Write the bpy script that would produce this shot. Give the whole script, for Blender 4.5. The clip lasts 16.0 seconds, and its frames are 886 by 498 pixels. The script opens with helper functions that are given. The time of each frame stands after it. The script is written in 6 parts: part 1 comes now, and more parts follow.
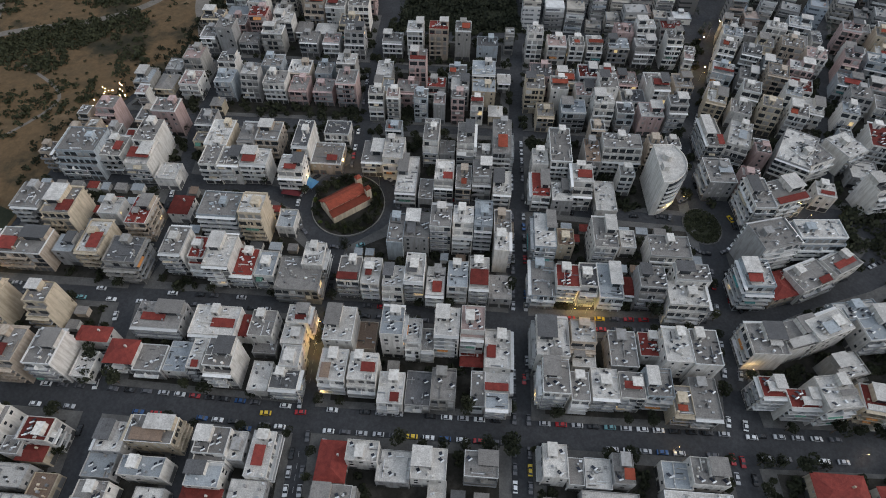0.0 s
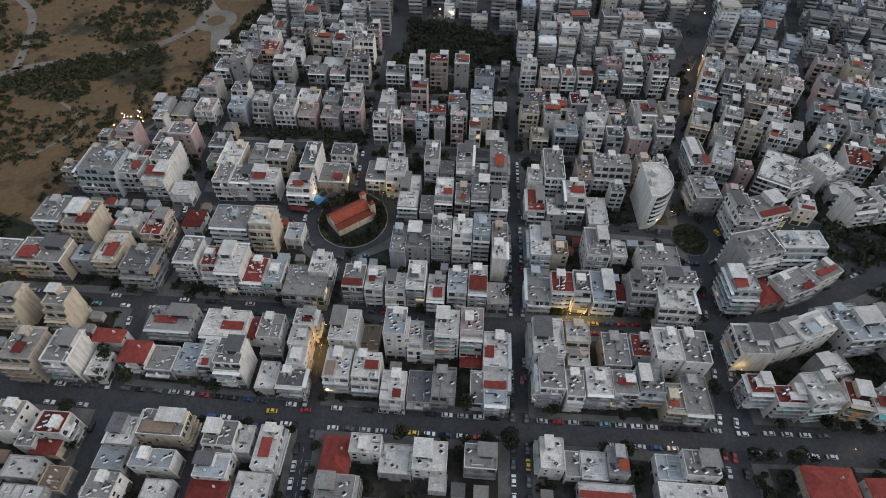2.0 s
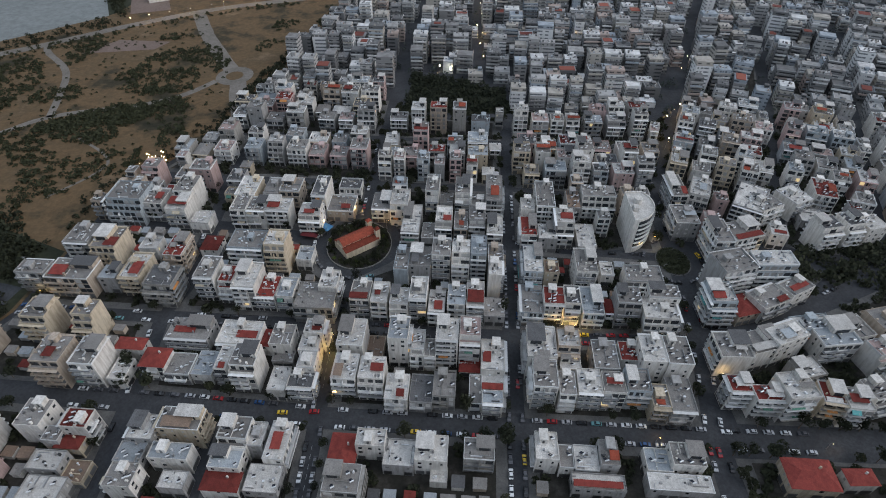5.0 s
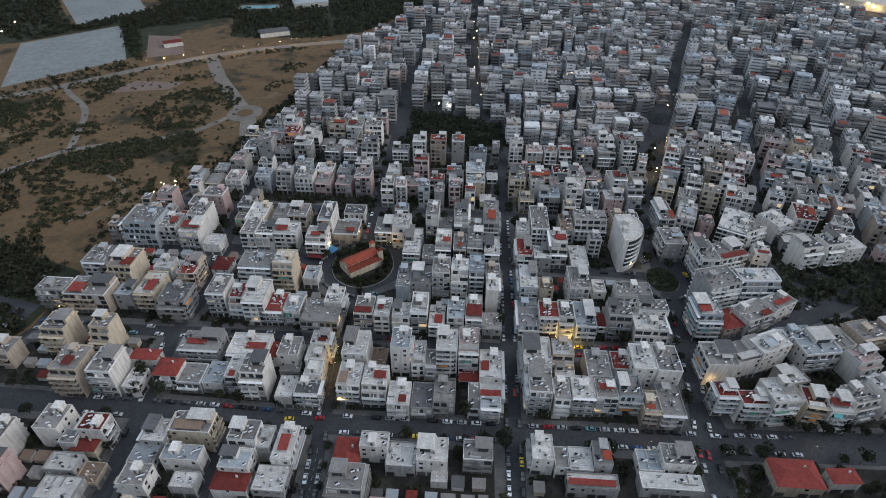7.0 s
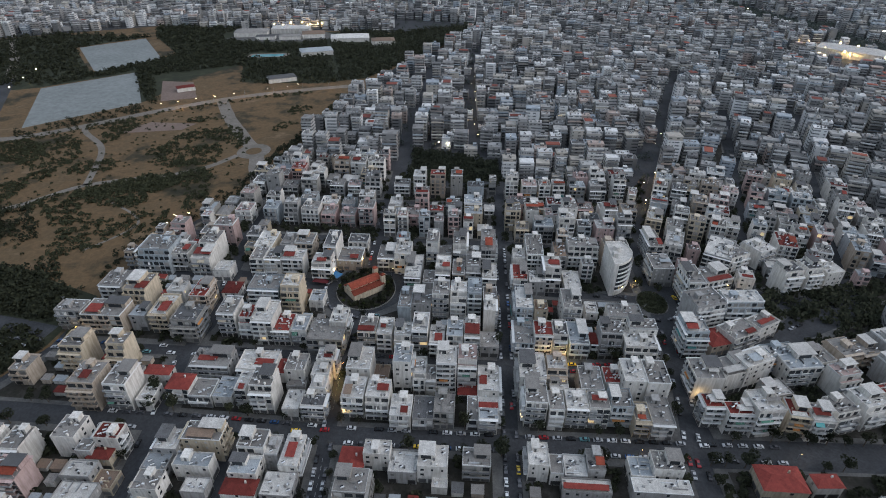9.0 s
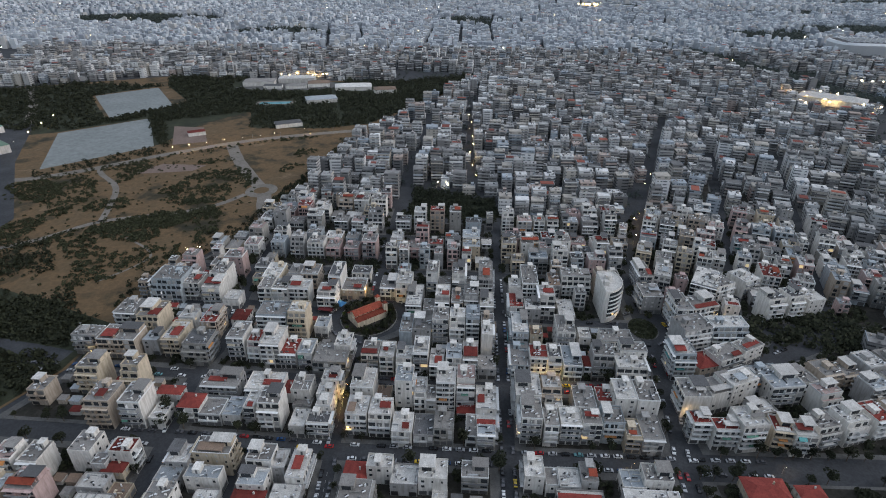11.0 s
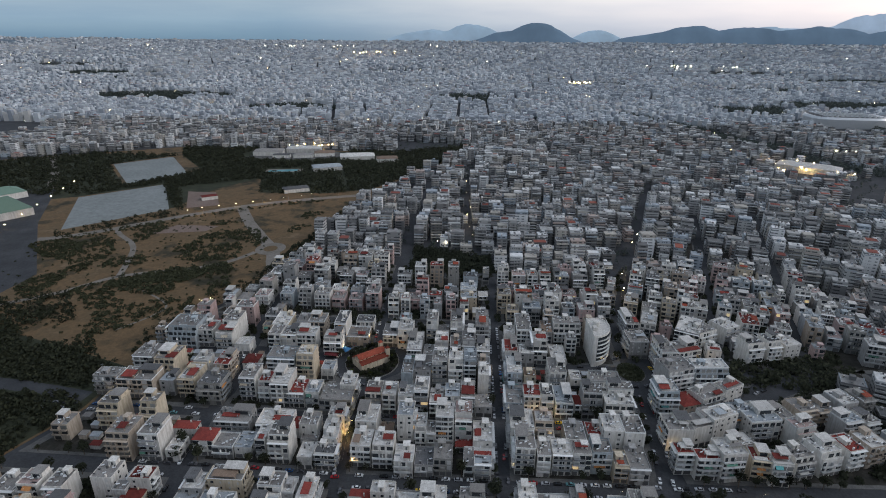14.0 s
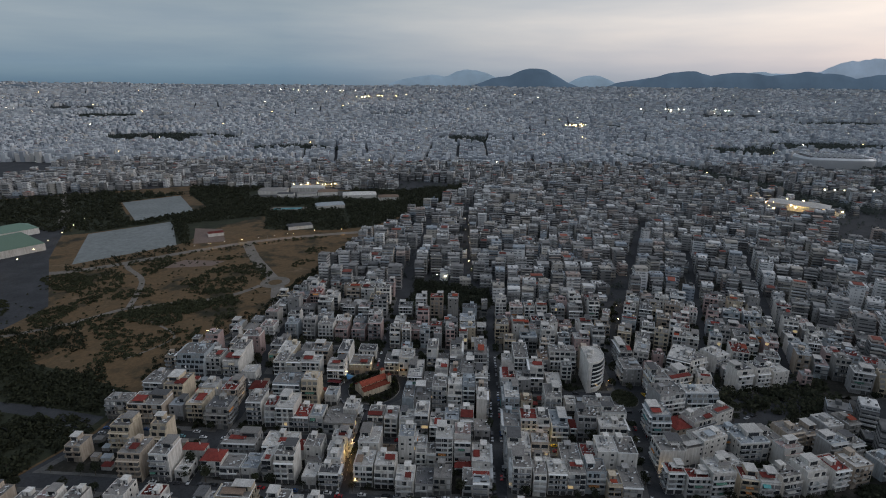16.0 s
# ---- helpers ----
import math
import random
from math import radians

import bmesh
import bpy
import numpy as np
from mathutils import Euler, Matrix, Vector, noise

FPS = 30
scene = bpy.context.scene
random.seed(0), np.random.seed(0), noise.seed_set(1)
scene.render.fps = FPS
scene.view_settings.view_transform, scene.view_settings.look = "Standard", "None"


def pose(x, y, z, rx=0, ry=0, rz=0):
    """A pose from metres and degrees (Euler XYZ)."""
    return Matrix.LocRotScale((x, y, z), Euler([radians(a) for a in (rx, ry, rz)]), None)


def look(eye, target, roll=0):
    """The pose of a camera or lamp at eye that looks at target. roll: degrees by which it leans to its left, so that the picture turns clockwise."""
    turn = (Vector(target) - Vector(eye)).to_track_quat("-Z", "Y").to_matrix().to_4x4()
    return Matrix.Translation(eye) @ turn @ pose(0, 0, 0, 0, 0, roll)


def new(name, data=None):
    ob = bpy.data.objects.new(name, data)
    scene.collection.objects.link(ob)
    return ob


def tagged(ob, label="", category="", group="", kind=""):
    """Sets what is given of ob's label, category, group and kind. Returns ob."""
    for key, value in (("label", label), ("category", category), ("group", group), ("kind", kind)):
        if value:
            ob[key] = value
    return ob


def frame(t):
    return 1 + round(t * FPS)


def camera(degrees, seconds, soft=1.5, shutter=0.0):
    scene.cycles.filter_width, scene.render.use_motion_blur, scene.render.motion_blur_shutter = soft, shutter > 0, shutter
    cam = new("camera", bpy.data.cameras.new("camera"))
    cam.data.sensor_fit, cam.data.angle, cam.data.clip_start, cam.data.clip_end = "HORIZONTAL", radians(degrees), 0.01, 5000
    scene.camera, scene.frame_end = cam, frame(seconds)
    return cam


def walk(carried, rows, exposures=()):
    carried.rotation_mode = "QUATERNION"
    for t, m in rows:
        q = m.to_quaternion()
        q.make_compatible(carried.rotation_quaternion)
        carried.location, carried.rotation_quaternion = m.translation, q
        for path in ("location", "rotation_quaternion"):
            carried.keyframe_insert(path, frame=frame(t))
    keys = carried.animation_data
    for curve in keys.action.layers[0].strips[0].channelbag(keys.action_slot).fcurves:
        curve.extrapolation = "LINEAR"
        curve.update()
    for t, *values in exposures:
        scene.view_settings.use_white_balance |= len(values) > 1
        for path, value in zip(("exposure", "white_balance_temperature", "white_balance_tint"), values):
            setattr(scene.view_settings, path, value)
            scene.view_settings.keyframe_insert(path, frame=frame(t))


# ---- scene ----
EXPOSURES = ((0.0, -0.66, 6350, 10), (4.0, -0.64, 6200, 10), (7.0, -0.60, 6000, 10), (11.5, -0.60, 6050, 10), (13.0, -0.78, 6050, 10), (14.5, -1.01, 6050, 10),
             (16.0, -1.43, 6150, 10))
cam = camera(77.53, 16.0, soft=1.0)
walk(cam, [
    (0.0, look((-0.79, 49.62, 204.09), (-2.64, 168.63, 43.36), 0.91)),
    (1.0, look((-0.72, 39.74, 203.94), (-2.69, 165.19, 48.19), 0.90)),
    (2.0, look((-0.61, 29.89, 203.79), (-2.71, 161.37, 53.10), 0.87)),
    (3.0, look((-0.49, 20.07, 203.68), (-2.70, 157.25, 58.16), 0.82)),
    (4.0, look((-0.37, 10.24, 203.60), (-2.68, 152.89, 63.44), 0.76)),
    (5.0, look((-0.25, 0.39, 203.56), (-2.63, 148.33, 68.99), 0.70)),
    (6.0, look((-0.14, -9.49, 203.57), (-2.58, 143.57, 74.85), 0.65)),
    (7.0, look((-0.04, -19.41, 203.61), (-2.51, 138.61, 81.05), 0.60)),
    (8.0, look((0.05, -29.39, 203.70), (-2.43, 133.44, 87.60), 0.56)),
    (9.0, look((0.13, -39.43, 203.82), (-2.34, 128.03, 94.50), 0.54)),
    (10.0, look((0.20, -49.55, 203.95), (-2.24, 122.33, 101.72), 0.53)),
    (11.0, look((0.28, -59.73, 204.10), (-2.13, 116.30, 109.19), 0.52)),
    (12.0, look((0.36, -70.00, 204.23), (-2.00, 109.88, 116.85), 0.53)),
    (13.0, look((0.47, -80.35, 204.34), (-1.87, 103.05, 124.59), 0.53)),
    (14.0, look((0.62, -90.78, 204.39), (-1.72, 95.75, 132.27), 0.54)),
    (15.0, look((0.81, -101.28, 204.35), (-1.57, 87.97, 140.02), 0.53)),
    (15.5, look((0.94, -106.57, 204.29), (-1.49, 83.86, 143.72), 0.52)),
    (16.0, look((1.03, -109.96, 204.24), (-1.43, 81.18, 145.92), 0.50)),
], EXPOSURES)

# ---------------------------------------------------------------- light and sky
world = bpy.data.worlds.new("dusk_sky")
scene.world = world
world.use_nodes = True
wn, wl = world.node_tree.nodes, world.node_tree.links
wn.clear()


def wnode(kind, **kw):
    nd = wn.new(kind)
    for k, v in kw.items():
        nd.inputs[k].default_value = v
    return nd


sky = wn.new("ShaderNodeTexSky")
sky.sky_type = "NISHITA"
sky.sun_disc = False
sky.sun_elevation = radians(4)
sky.sun_rotation = radians(62)
sky.air_density, sky.dust_density, sky.ozone_density = 1.2, 2.5, 1.5
wco = wn.new("ShaderNodeTexCoord")
wsep = wn.new("ShaderNodeSeparateXYZ")
wl.new(wco.outputs["Generated"], wsep.inputs[0])
# dusk tones: blue-grey on the sea side, warm towards the west
side = wn.new("ShaderNodeMapRange")
side.inputs["From Min"].default_value, side.inputs["From Max"].default_value = -0.28, 0.66
wl.new(wsep.outputs["X"], side.inputs["Value"])
rise = wn.new("ShaderNodeMapRange")
rise.inputs["From Min"].default_value, rise.inputs["From Max"].default_value = -0.01, 0.18
wl.new(wsep.outputs["Z"], rise.inputs["Value"])
sea_ramp = wn.new("ShaderNodeValToRGB")
warm_ramp = wn.new("ShaderNodeValToRGB")
for ramp, stops in ((sea_ramp, ((0.0, (0.36, 0.57, 0.74)), (0.16, (0.60, 0.84, 1.02)), (0.5, (0.84, 1.02, 1.16)), (0.8, (0.80, 0.96, 1.08)), (1.0, (0.46, 0.53, 0.62)))),
                    (warm_ramp, ((0.0, (1.15, 1.2, 1.32)), (0.25, (2.1, 1.92, 1.87)), (0.55, (2.8, 2.5, 2.28)), (0.8, (1.9, 1.85, 1.85)), (1.0, (0.8, 0.85, 0.95))))):
    el = ramp.color_ramp.elements
    for i, (p, c) in enumerate(stops):
        e = el[i] if i < 2 else el.new(p)
        e.position, e.color = p, (*c, 1)
    wl.new(rise.outputs[0], ramp.inputs[0])
tone = wn.new("ShaderNodeMixRGB")
wl.new(side.outputs[0], tone.inputs[0])
wl.new(sea_ramp.outputs[0], tone.inputs[1])
wl.new(warm_ramp.outputs[0], tone.inputs[2])
# thin streaks of cloud
cmap = wn.new("ShaderNodeMapping")
cmap.inputs["Scale"].default_value = (2.2, 2.2, 17.0)
wl.new(wco.outputs["Generated"], cmap.inputs[0])
cloud = wnode("ShaderNodeTexNoise", Scale=2.1, Detail=6.0, Roughness=0.55)
wl.new(cmap.outputs[0], cloud.inputs["Vector"])
cramp = wn.new("ShaderNodeValToRGB")
cramp.color_ramp.elements[0].position, cramp.color_ramp.elements[0].color = 0.35, (0.92, 0.93, 0.95, 1)
cramp.color_ramp.elements[1].position, cramp.color_ramp.elements[1].color = 0.72, (1.10, 1.06, 1.02, 1)
wl.new(cloud.outputs["Fac"], cramp.inputs[0])
clouded = wn.new("ShaderNodeMixRGB")
clouded.blend_type = "MULTIPLY"
clouded.inputs[0].default_value = 1
wl.new(tone.outputs[0], clouded.inputs[1])
wl.new(cramp.outputs[0], clouded.inputs[2])
# the overcast dome grows brighter overhead
over = wn.new("ShaderNodeMapRange")
over.inputs["From Min"].default_value, over.inputs["From Max"].default_value = 0.12, 0.8
over.inputs["To Min"].default_value, over.inputs["To Max"].default_value = 1.0, 1.75
wl.new(wsep.outputs["Z"], over.inputs["Value"])
dome = wn.new("ShaderNodeVectorMath")
dome.operation = "SCALE"
wl.new(clouded.outputs[0], dome.inputs[0])
wl.new(over.outputs[0], dome.inputs["Scale"])
bg1, bg2 = wnode("ShaderNodeBackground", Strength=0.93), wnode("ShaderNodeBackground", Strength=0.05)
wl.new(dome.outputs[0], bg1.inputs[0])
wl.new(sky.outputs[0], bg2.inputs[0])
wadd = wn.new("ShaderNodeAddShader")
wl.new(bg1.outputs[0], wadd.inputs[0])
wl.new(bg2.outputs[0], wadd.inputs[1])
wout = wn.new("ShaderNodeOutputWorld")
wl.new(wadd.outputs[0], wout.inputs[0])

sun = new("sun", bpy.data.lights.new("sun", "SUN"))
sun.data.energy, sun.data.angle, sun.data.color = 1.6, radians(35), (1.0, 0.94, 0.86)
sun.matrix_world = look((400, 90, 270), (0, 150, 0))

# ---------------------------------------------------------------- materials


class Nodes:
    def __init__(self, name):
        self.m = bpy.data.materials.new(name)
        self.m.use_nodes = True
        self.t = self.m.node_tree
        self.b = self.t.nodes["Principled BSDF"]

    def add(self, kind, **kw):
        nd = self.t.nodes.new(kind)
        for k, v in kw.items():
            nd.inputs[k].default_value = v
        return nd

    def link(self, a, b):
        self.t.links.new(a, b)

    def noise(self, scale, detail=4.0, rough=0.6, space="Object", stretch=None):
        co = self.add("ShaderNodeTexCoord")
        nd = self.add("ShaderNodeTexNoise", Scale=scale, Detail=detail, Roughness=rough)
        src = co.outputs[space]
        # each object takes its own piece of the pattern
        info = self.add("ShaderNodeObjectInfo")
        sc = self.add("ShaderNodeVectorMath")
        sc.operation = "MULTIPLY_ADD"
        sc.inputs[0].default_value = (1, 1, 1)
        self.link(info.outputs["Random"], sc.inputs[0])
        sc.inputs[1].default_value = (91, 57, 33)
        self.link(src, sc.inputs[2])
        src = sc.outputs[0]
        if stretch:
            mp = self.add("ShaderNodeMapping")
            mp.inputs["Scale"].default_value = stretch
            self.link(src, mp.inputs[0])
            src = mp.outputs[0]
        self.link(src, nd.inputs["Vector"])
        return nd.outputs["Fac"]

    def ramp(self, fac, stops, constant=False):
        r = self.add("ShaderNodeValToRGB")
        if constant:
            r.color_ramp.interpolation = "CONSTANT"
        el = r.color_ramp.elements
        for i, (p, c) in enumerate(stops):
            e = el[i] if i < 2 else el.new(p)
            e.position, e.color = p, (*c, 1)
        self.link(fac, r.inputs[0])
        return r.outputs[0]

    def mix(self, fac, a, b, mode="MIX"):
        m = self.add("ShaderNodeMixRGB")
        m.blend_type = mode
        for i, v in ((0, fac), (1, a), (2, b)):
            if isinstance(v, (int, float)):
                m.inputs[i].default_value = v
            elif isinstance(v, tuple):
                m.inputs[i].default_value = (*v, 1)
            else:
                self.link(v, m.inputs[i])
        return m.outputs[0]

    def random(self):
        return self.add("ShaderNodeObjectInfo").outputs["Random"]

    def island(self):
        return self.add("ShaderNodeNewGeometry").outputs["Random Per Island"]

    def bump(self, fac, strength=0.3, dist=0.05):
        b = self.add("ShaderNodeBump", Strength=strength, Distance=dist)
        self.link(fac, b.inputs["Height"])
        self.link(b.outputs[0], self.b.inputs["Normal"])

    def done(self, color, rough=0.8, metal=0.0, spec=0.3):
        if isinstance(color, tuple):
            self.b.inputs["Base Color"].default_value = (*color, 1)
        else:
            self.link(color, self.b.inputs["Base Color"])
        self.b.inputs["Roughness"].default_value = rough
        self.b.inputs["Metallic"].default_value = metal
        self.b.inputs["Specular IOR Level"].default_value = spec
        return self.m


def mul(c, k):
    return tuple(min(1, v * k) for v in c)


def plaster(name, c):
    """Painted render with rain streaks and patches; each object a little different."""
    n = Nodes(name)
    tint = n.ramp(n.random(), ((0, mul(c, 0.72)), (0.35, c), (0.6, mul(c, 0.86)), (1, mul(c, 1.1))))
    streak = n.ramp(n.noise(0.9, 5, 0.65, stretch=(1, 1, 0.12)), ((0.36, (0.62, 0.60, 0.57)), (0.58, (1, 1, 1))))
    blot = n.ramp(n.noise(0.25, 4, 0.6), ((0.3, (0.8, 0.79, 0.77)), (0.65, (1.0, 1.0, 1.0))))
    col = n.mix(0.75, tint, streak, "MULTIPLY")
    col = n.mix(0.8, col, blot, "MULTIPLY")
    return n.done(col, 0.85, 0, 0.25)


def coated(name, c, dirt, lo=0.38, hi=0.62, amount=0.9):
    """A flat roof: coating with bays of screed, worn patches, puddle rings and soot."""
    n = Nodes(name)
    tint = n.ramp(n.random(), ((0, mul(c, 0.72)), (0.4, c), (0.7, mul(c, 0.84)), (1, mul(c, 1.15))))
    patch = n.ramp(n.noise(0.30, 8, 0.72), ((lo, (0.45, 0.45, 0.45)), (hi, (1, 1, 1))))
    co = n.add("ShaderNodeTexCoord")
    bays = n.add("ShaderNodeTexBrick", Scale=1.0)
    for key, v in (("Color1", 0.84), ("Color2", 1.0), ("Mortar", 0.72)):
        bays.inputs[key].default_value = (v, v, v, 1)
    for key, v in (("Mortar Size", 0.05), ("Brick Width", 3.4), ("Row Height", 2.6)):
        bays.inputs[key].default_value = v
    n.link(co.outputs["Object"], bays.inputs["Vector"])
    fine = n.ramp(n.noise(2.4, 6, 0.75), ((0.3, (0.60, 0.59, 0.58)), (0.62, (1, 1, 1))))
    soot = n.ramp(n.noise(0.7, 6, 0.75), ((0.30, (0.45, 0.44, 0.43)), (0.42, (1, 1, 1))))
    col = n.mix(patch, dirt, tint)
    col = n.mix(0.7, col, bays.outputs["Color"], "MULTIPLY")
    col = n.mix(0.8, col, soot, "MULTIPLY")
    col = n.mix(amount, col, fine, "MULTIPLY")
    n.bump(n.noise(3.0), 0.3, 0.03)
    return n.done(col, 0.9, 0, 0.2)


def tiles(name, c):
    n = Nodes(name)
    co = n.add("ShaderNodeTexCoord")
    wv = n.add("ShaderNodeTexWave", Scale=1.6, Distortion=0.4)
    n.link(co.outputs["Object"], wv.inputs["Vector"])
    shade = n.ramp(wv.outputs["Fac"], ((0, (0.72, 0.7, 0.68)), (0.6, (1, 1, 1))))
    tint = n.ramp(n.random(), ((0, mul(c, 0.6)), (0.5, c), (1, mul(c, 1.25))))
    age = n.ramp(n.noise(0.5, 6, 0.7), ((0.3, (0.55, 0.55, 0.55)), (0.65, (1.05, 1, 0.98))))
    col = n.mix(0.9, n.mix(0.7, tint, shade, "MULTIPLY"), age, "MULTIPLY")
    n.bump(wv.outputs["Fac"], 0.5, 0.06)
    return n.done(col, 0.85, 0, 0.2)


def plain(name, c, rough=0.6, metal=0.0, vary=0.25, spec=0.4):
    n = Nodes(name)
    col = n.ramp(n.random(), ((0, mul(c, 1 - vary)), (1, mul(c, 1 + vary))))
    col = n.mix(0.5, col, n.ramp(n.noise(1.5), ((0.3, (0.7, 0.7, 0.7)), (0.6, (1, 1, 1)))), "MULTIPLY")
    return n.done(col, rough, metal, spec)


def glow(name, c, power):
    n = Nodes(name)
    n.b.inputs["Emission Color"].default_value = (*c, 1)
    n.b.inputs["Emission Strength"].default_value = power
    return n.done(c, 0.5)


WALL = {"W": plaster("white_plaster", (0.80, 0.775, 0.735)), "C": plaster("cream_plaster", (0.66, 0.57, 0.44)),
        "G": plaster("grey_plaster", (0.42, 0.415, 0.41)), "B": plaster("pale_blue_plaster", (0.46, 0.51, 0.55)),
        "T": plaster("tan_plaster", (0.53, 0.45, 0.37)), "P": plaster("pink_plaster", (0.56, 0.42, 0.40)),
        "N": plaster("bare_concrete", (0.36, 0.35, 0.33))}
WALL_WORD = {"W": "white plaster", "C": "cream plaster", "G": "grey plaster", "B": "pale blue plaster", "T": "tan plaster",
             "P": "pink plaster", "N": "bare concrete"}
ROOF = {"w": coated("white_coating", (0.80, 0.775, 0.735), (0.38, 0.36, 0.335)), "g": coated("grey_screed", (0.335, 0.318, 0.30), (0.18, 0.172, 0.163)),
        "d": coated("dark_membrane", (0.16, 0.16, 0.165), (0.10, 0.10, 0.10)), "r": tiles("red_tiles", (0.25, 0.055, 0.045)),
        "o": tiles("orange_tiles", (0.31, 0.075, 0.045)), "b": coated("blue_grey_sheet", (0.45, 0.49, 0.52), (0.34, 0.36, 0.38)),
        "p": coated("pink_coating", (0.52, 0.39, 0.36), (0.40, 0.32, 0.30)), "t": coated("brown_sheet", (0.32, 0.23, 0.17), (0.22, 0.17, 0.14))}
ROOF_WORD = {"w": "patchy white flat roof", "g": "grey flat roof", "d": "dark membrane roof", "r": "red tiled roof", "o": "orange tiled roof",
             "b": "blue-grey sheet roof", "p": "faded pink flat roof", "t": "brown sheet roof"}
glass = Nodes("window_glass").done((0.035, 0.04, 0.045), 0.15, 0, 0.5)
shutter = plain("shutter", (0.40, 0.39, 0.375), 0.6, 0, 0.6)
shop = plain("shop_front", (0.10, 0.10, 0.10), 0.35, 0, 0.7)
rail = plain("balcony_front", (0.66, 0.66, 0.65), 0.7, 0, 0.35)
dark_rail = plain("balcony_rail", (0.25, 0.26, 0.27), 0.5, 0, 0.4)
AWNING = [plain("awning_" + w, c, 0.8, 0, 0.3) for w, c in (("beige", (0.52, 0.45, 0.34)), ("green", (0.10, 0.23, 0.17)), ("orange", (0.50, 0.22, 0.07)),
                                                            ("white", (0.62, 0.61, 0.58)), ("teal", (0.10, 0.30, 0.30)))]
panel_mat = Nodes("solar_collector").done((0.03, 0.035, 0.05), 0.2, 0, 0.6)
tank_mat = plain("tank", (0.74, 0.75, 0.76), 0.35, 0.2, 0.1)
lit_glass = glow("lit_window", (1.0, 0.70, 0.34), 0.9)
metal = plain("grey_metal", (0.38, 0.39, 0.40), 0.5, 0.6, 0.2)


def ground_material(name, stops, scale, fine, bump=0.3):
    n = Nodes(name)
    col = n.ramp(n.noise(scale, 8, 0.65), stops)
    f = n.ramp(n.noise(fine, 5, 0.7), ((0.3, (0.72, 0.72, 0.72)), (0.65, (1.08, 1.08, 1.08))))
    n.bump(n.noise(fine * 2), bump, 0.05)
    return n.done(n.mix(1.0, col, f, "MULTIPLY"), 0.92, 0, 0.2)


asphalt = ground_material("asphalt", ((0.3, (0.040, 0.042, 0.046)), (0.55, (0.056, 0.058, 0.063)), (0.75, (0.078, 0.080, 0.085))), 0.05, 0.8)
paving = ground_material("paving", ((0.3, (0.075, 0.074, 0.072)), (0.7, (0.16, 0.156, 0.15))), 0.12, 1.2)
yard = ground_material("yard_soil", ((0.3, (0.018, 0.018, 0.015)), (0.5, (0.034, 0.032, 0.027)), (0.72, (0.08, 0.073, 0.065))), 0.15, 0.8)
dry_grass = ground_material("dry_grass", ((0.28, (0.024, 0.025, 0.016)), (0.40, (0.058, 0.047, 0.028)), (0.50, (0.150, 0.098, 0.052)), (0.60, (0.122, 0.085, 0.047)), (0.74, (0.235, 0.160, 0.098))), 0.026, 0.35, 0.6)
path_mat = ground_material("pale_dirt", ((0.3, (0.15, 0.135, 0.115)), (0.7, (0.235, 0.21, 0.185))), 0.05, 0.5)
red_dirt = ground_material("red_dirt", ((0.3, (0.17, 0.125, 0.105)), (0.7, (0.22, 0.165, 0.14))), 0.05, 0.5)
field_mat = ground_material("worn_pitch", ((0.3, (0.20, 0.215, 0.21)), (0.7, (0.25, 0.265, 0.26))), 0.02, 0.2)
lawn = ground_material("dark_lawn", ((0.3, (0.022, 0.026, 0.016)), (0.7, (0.05, 0.054, 0.032))), 0.08, 0.6)
line_paint = Nodes("road_paint").done((0.30, 0.30, 0.30), 0.8)


def foliage(name, dark, light):
    n = Nodes(name)
    col = n.ramp(n.island(), ((0, dark), (1, light)))
    col = n.mix(0.6, col, n.ramp(n.random(), ((0, (0.6, 0.65, 0.6)), (1, (1.1, 1.05, 0.9)))), "MULTIPLY")
    return n.done(col, 0.8, 0, 0.15)


LEAF = [foliage("dark_leaves", (0.016, 0.019, 0.013), (0.042, 0.047, 0.029)), foliage("olive_leaves", (0.026, 0.030, 0.018), (0.062, 0.066, 0.038)),
        foliage("bright_leaves", (0.05, 0.075, 0.02), (0.12, 0.14, 0.04))]
# foliage for distant trees, lightened and blued to paint in the haze
hazed_far_leaves = foliage("hazed_far_leaves", (0.040, 0.050, 0.048), (0.075, 0.088, 0.082))
bark = plain("bark", (0.11, 0.085, 0.065), 0.9)

# ---------------------------------------------------------------- mesh tools


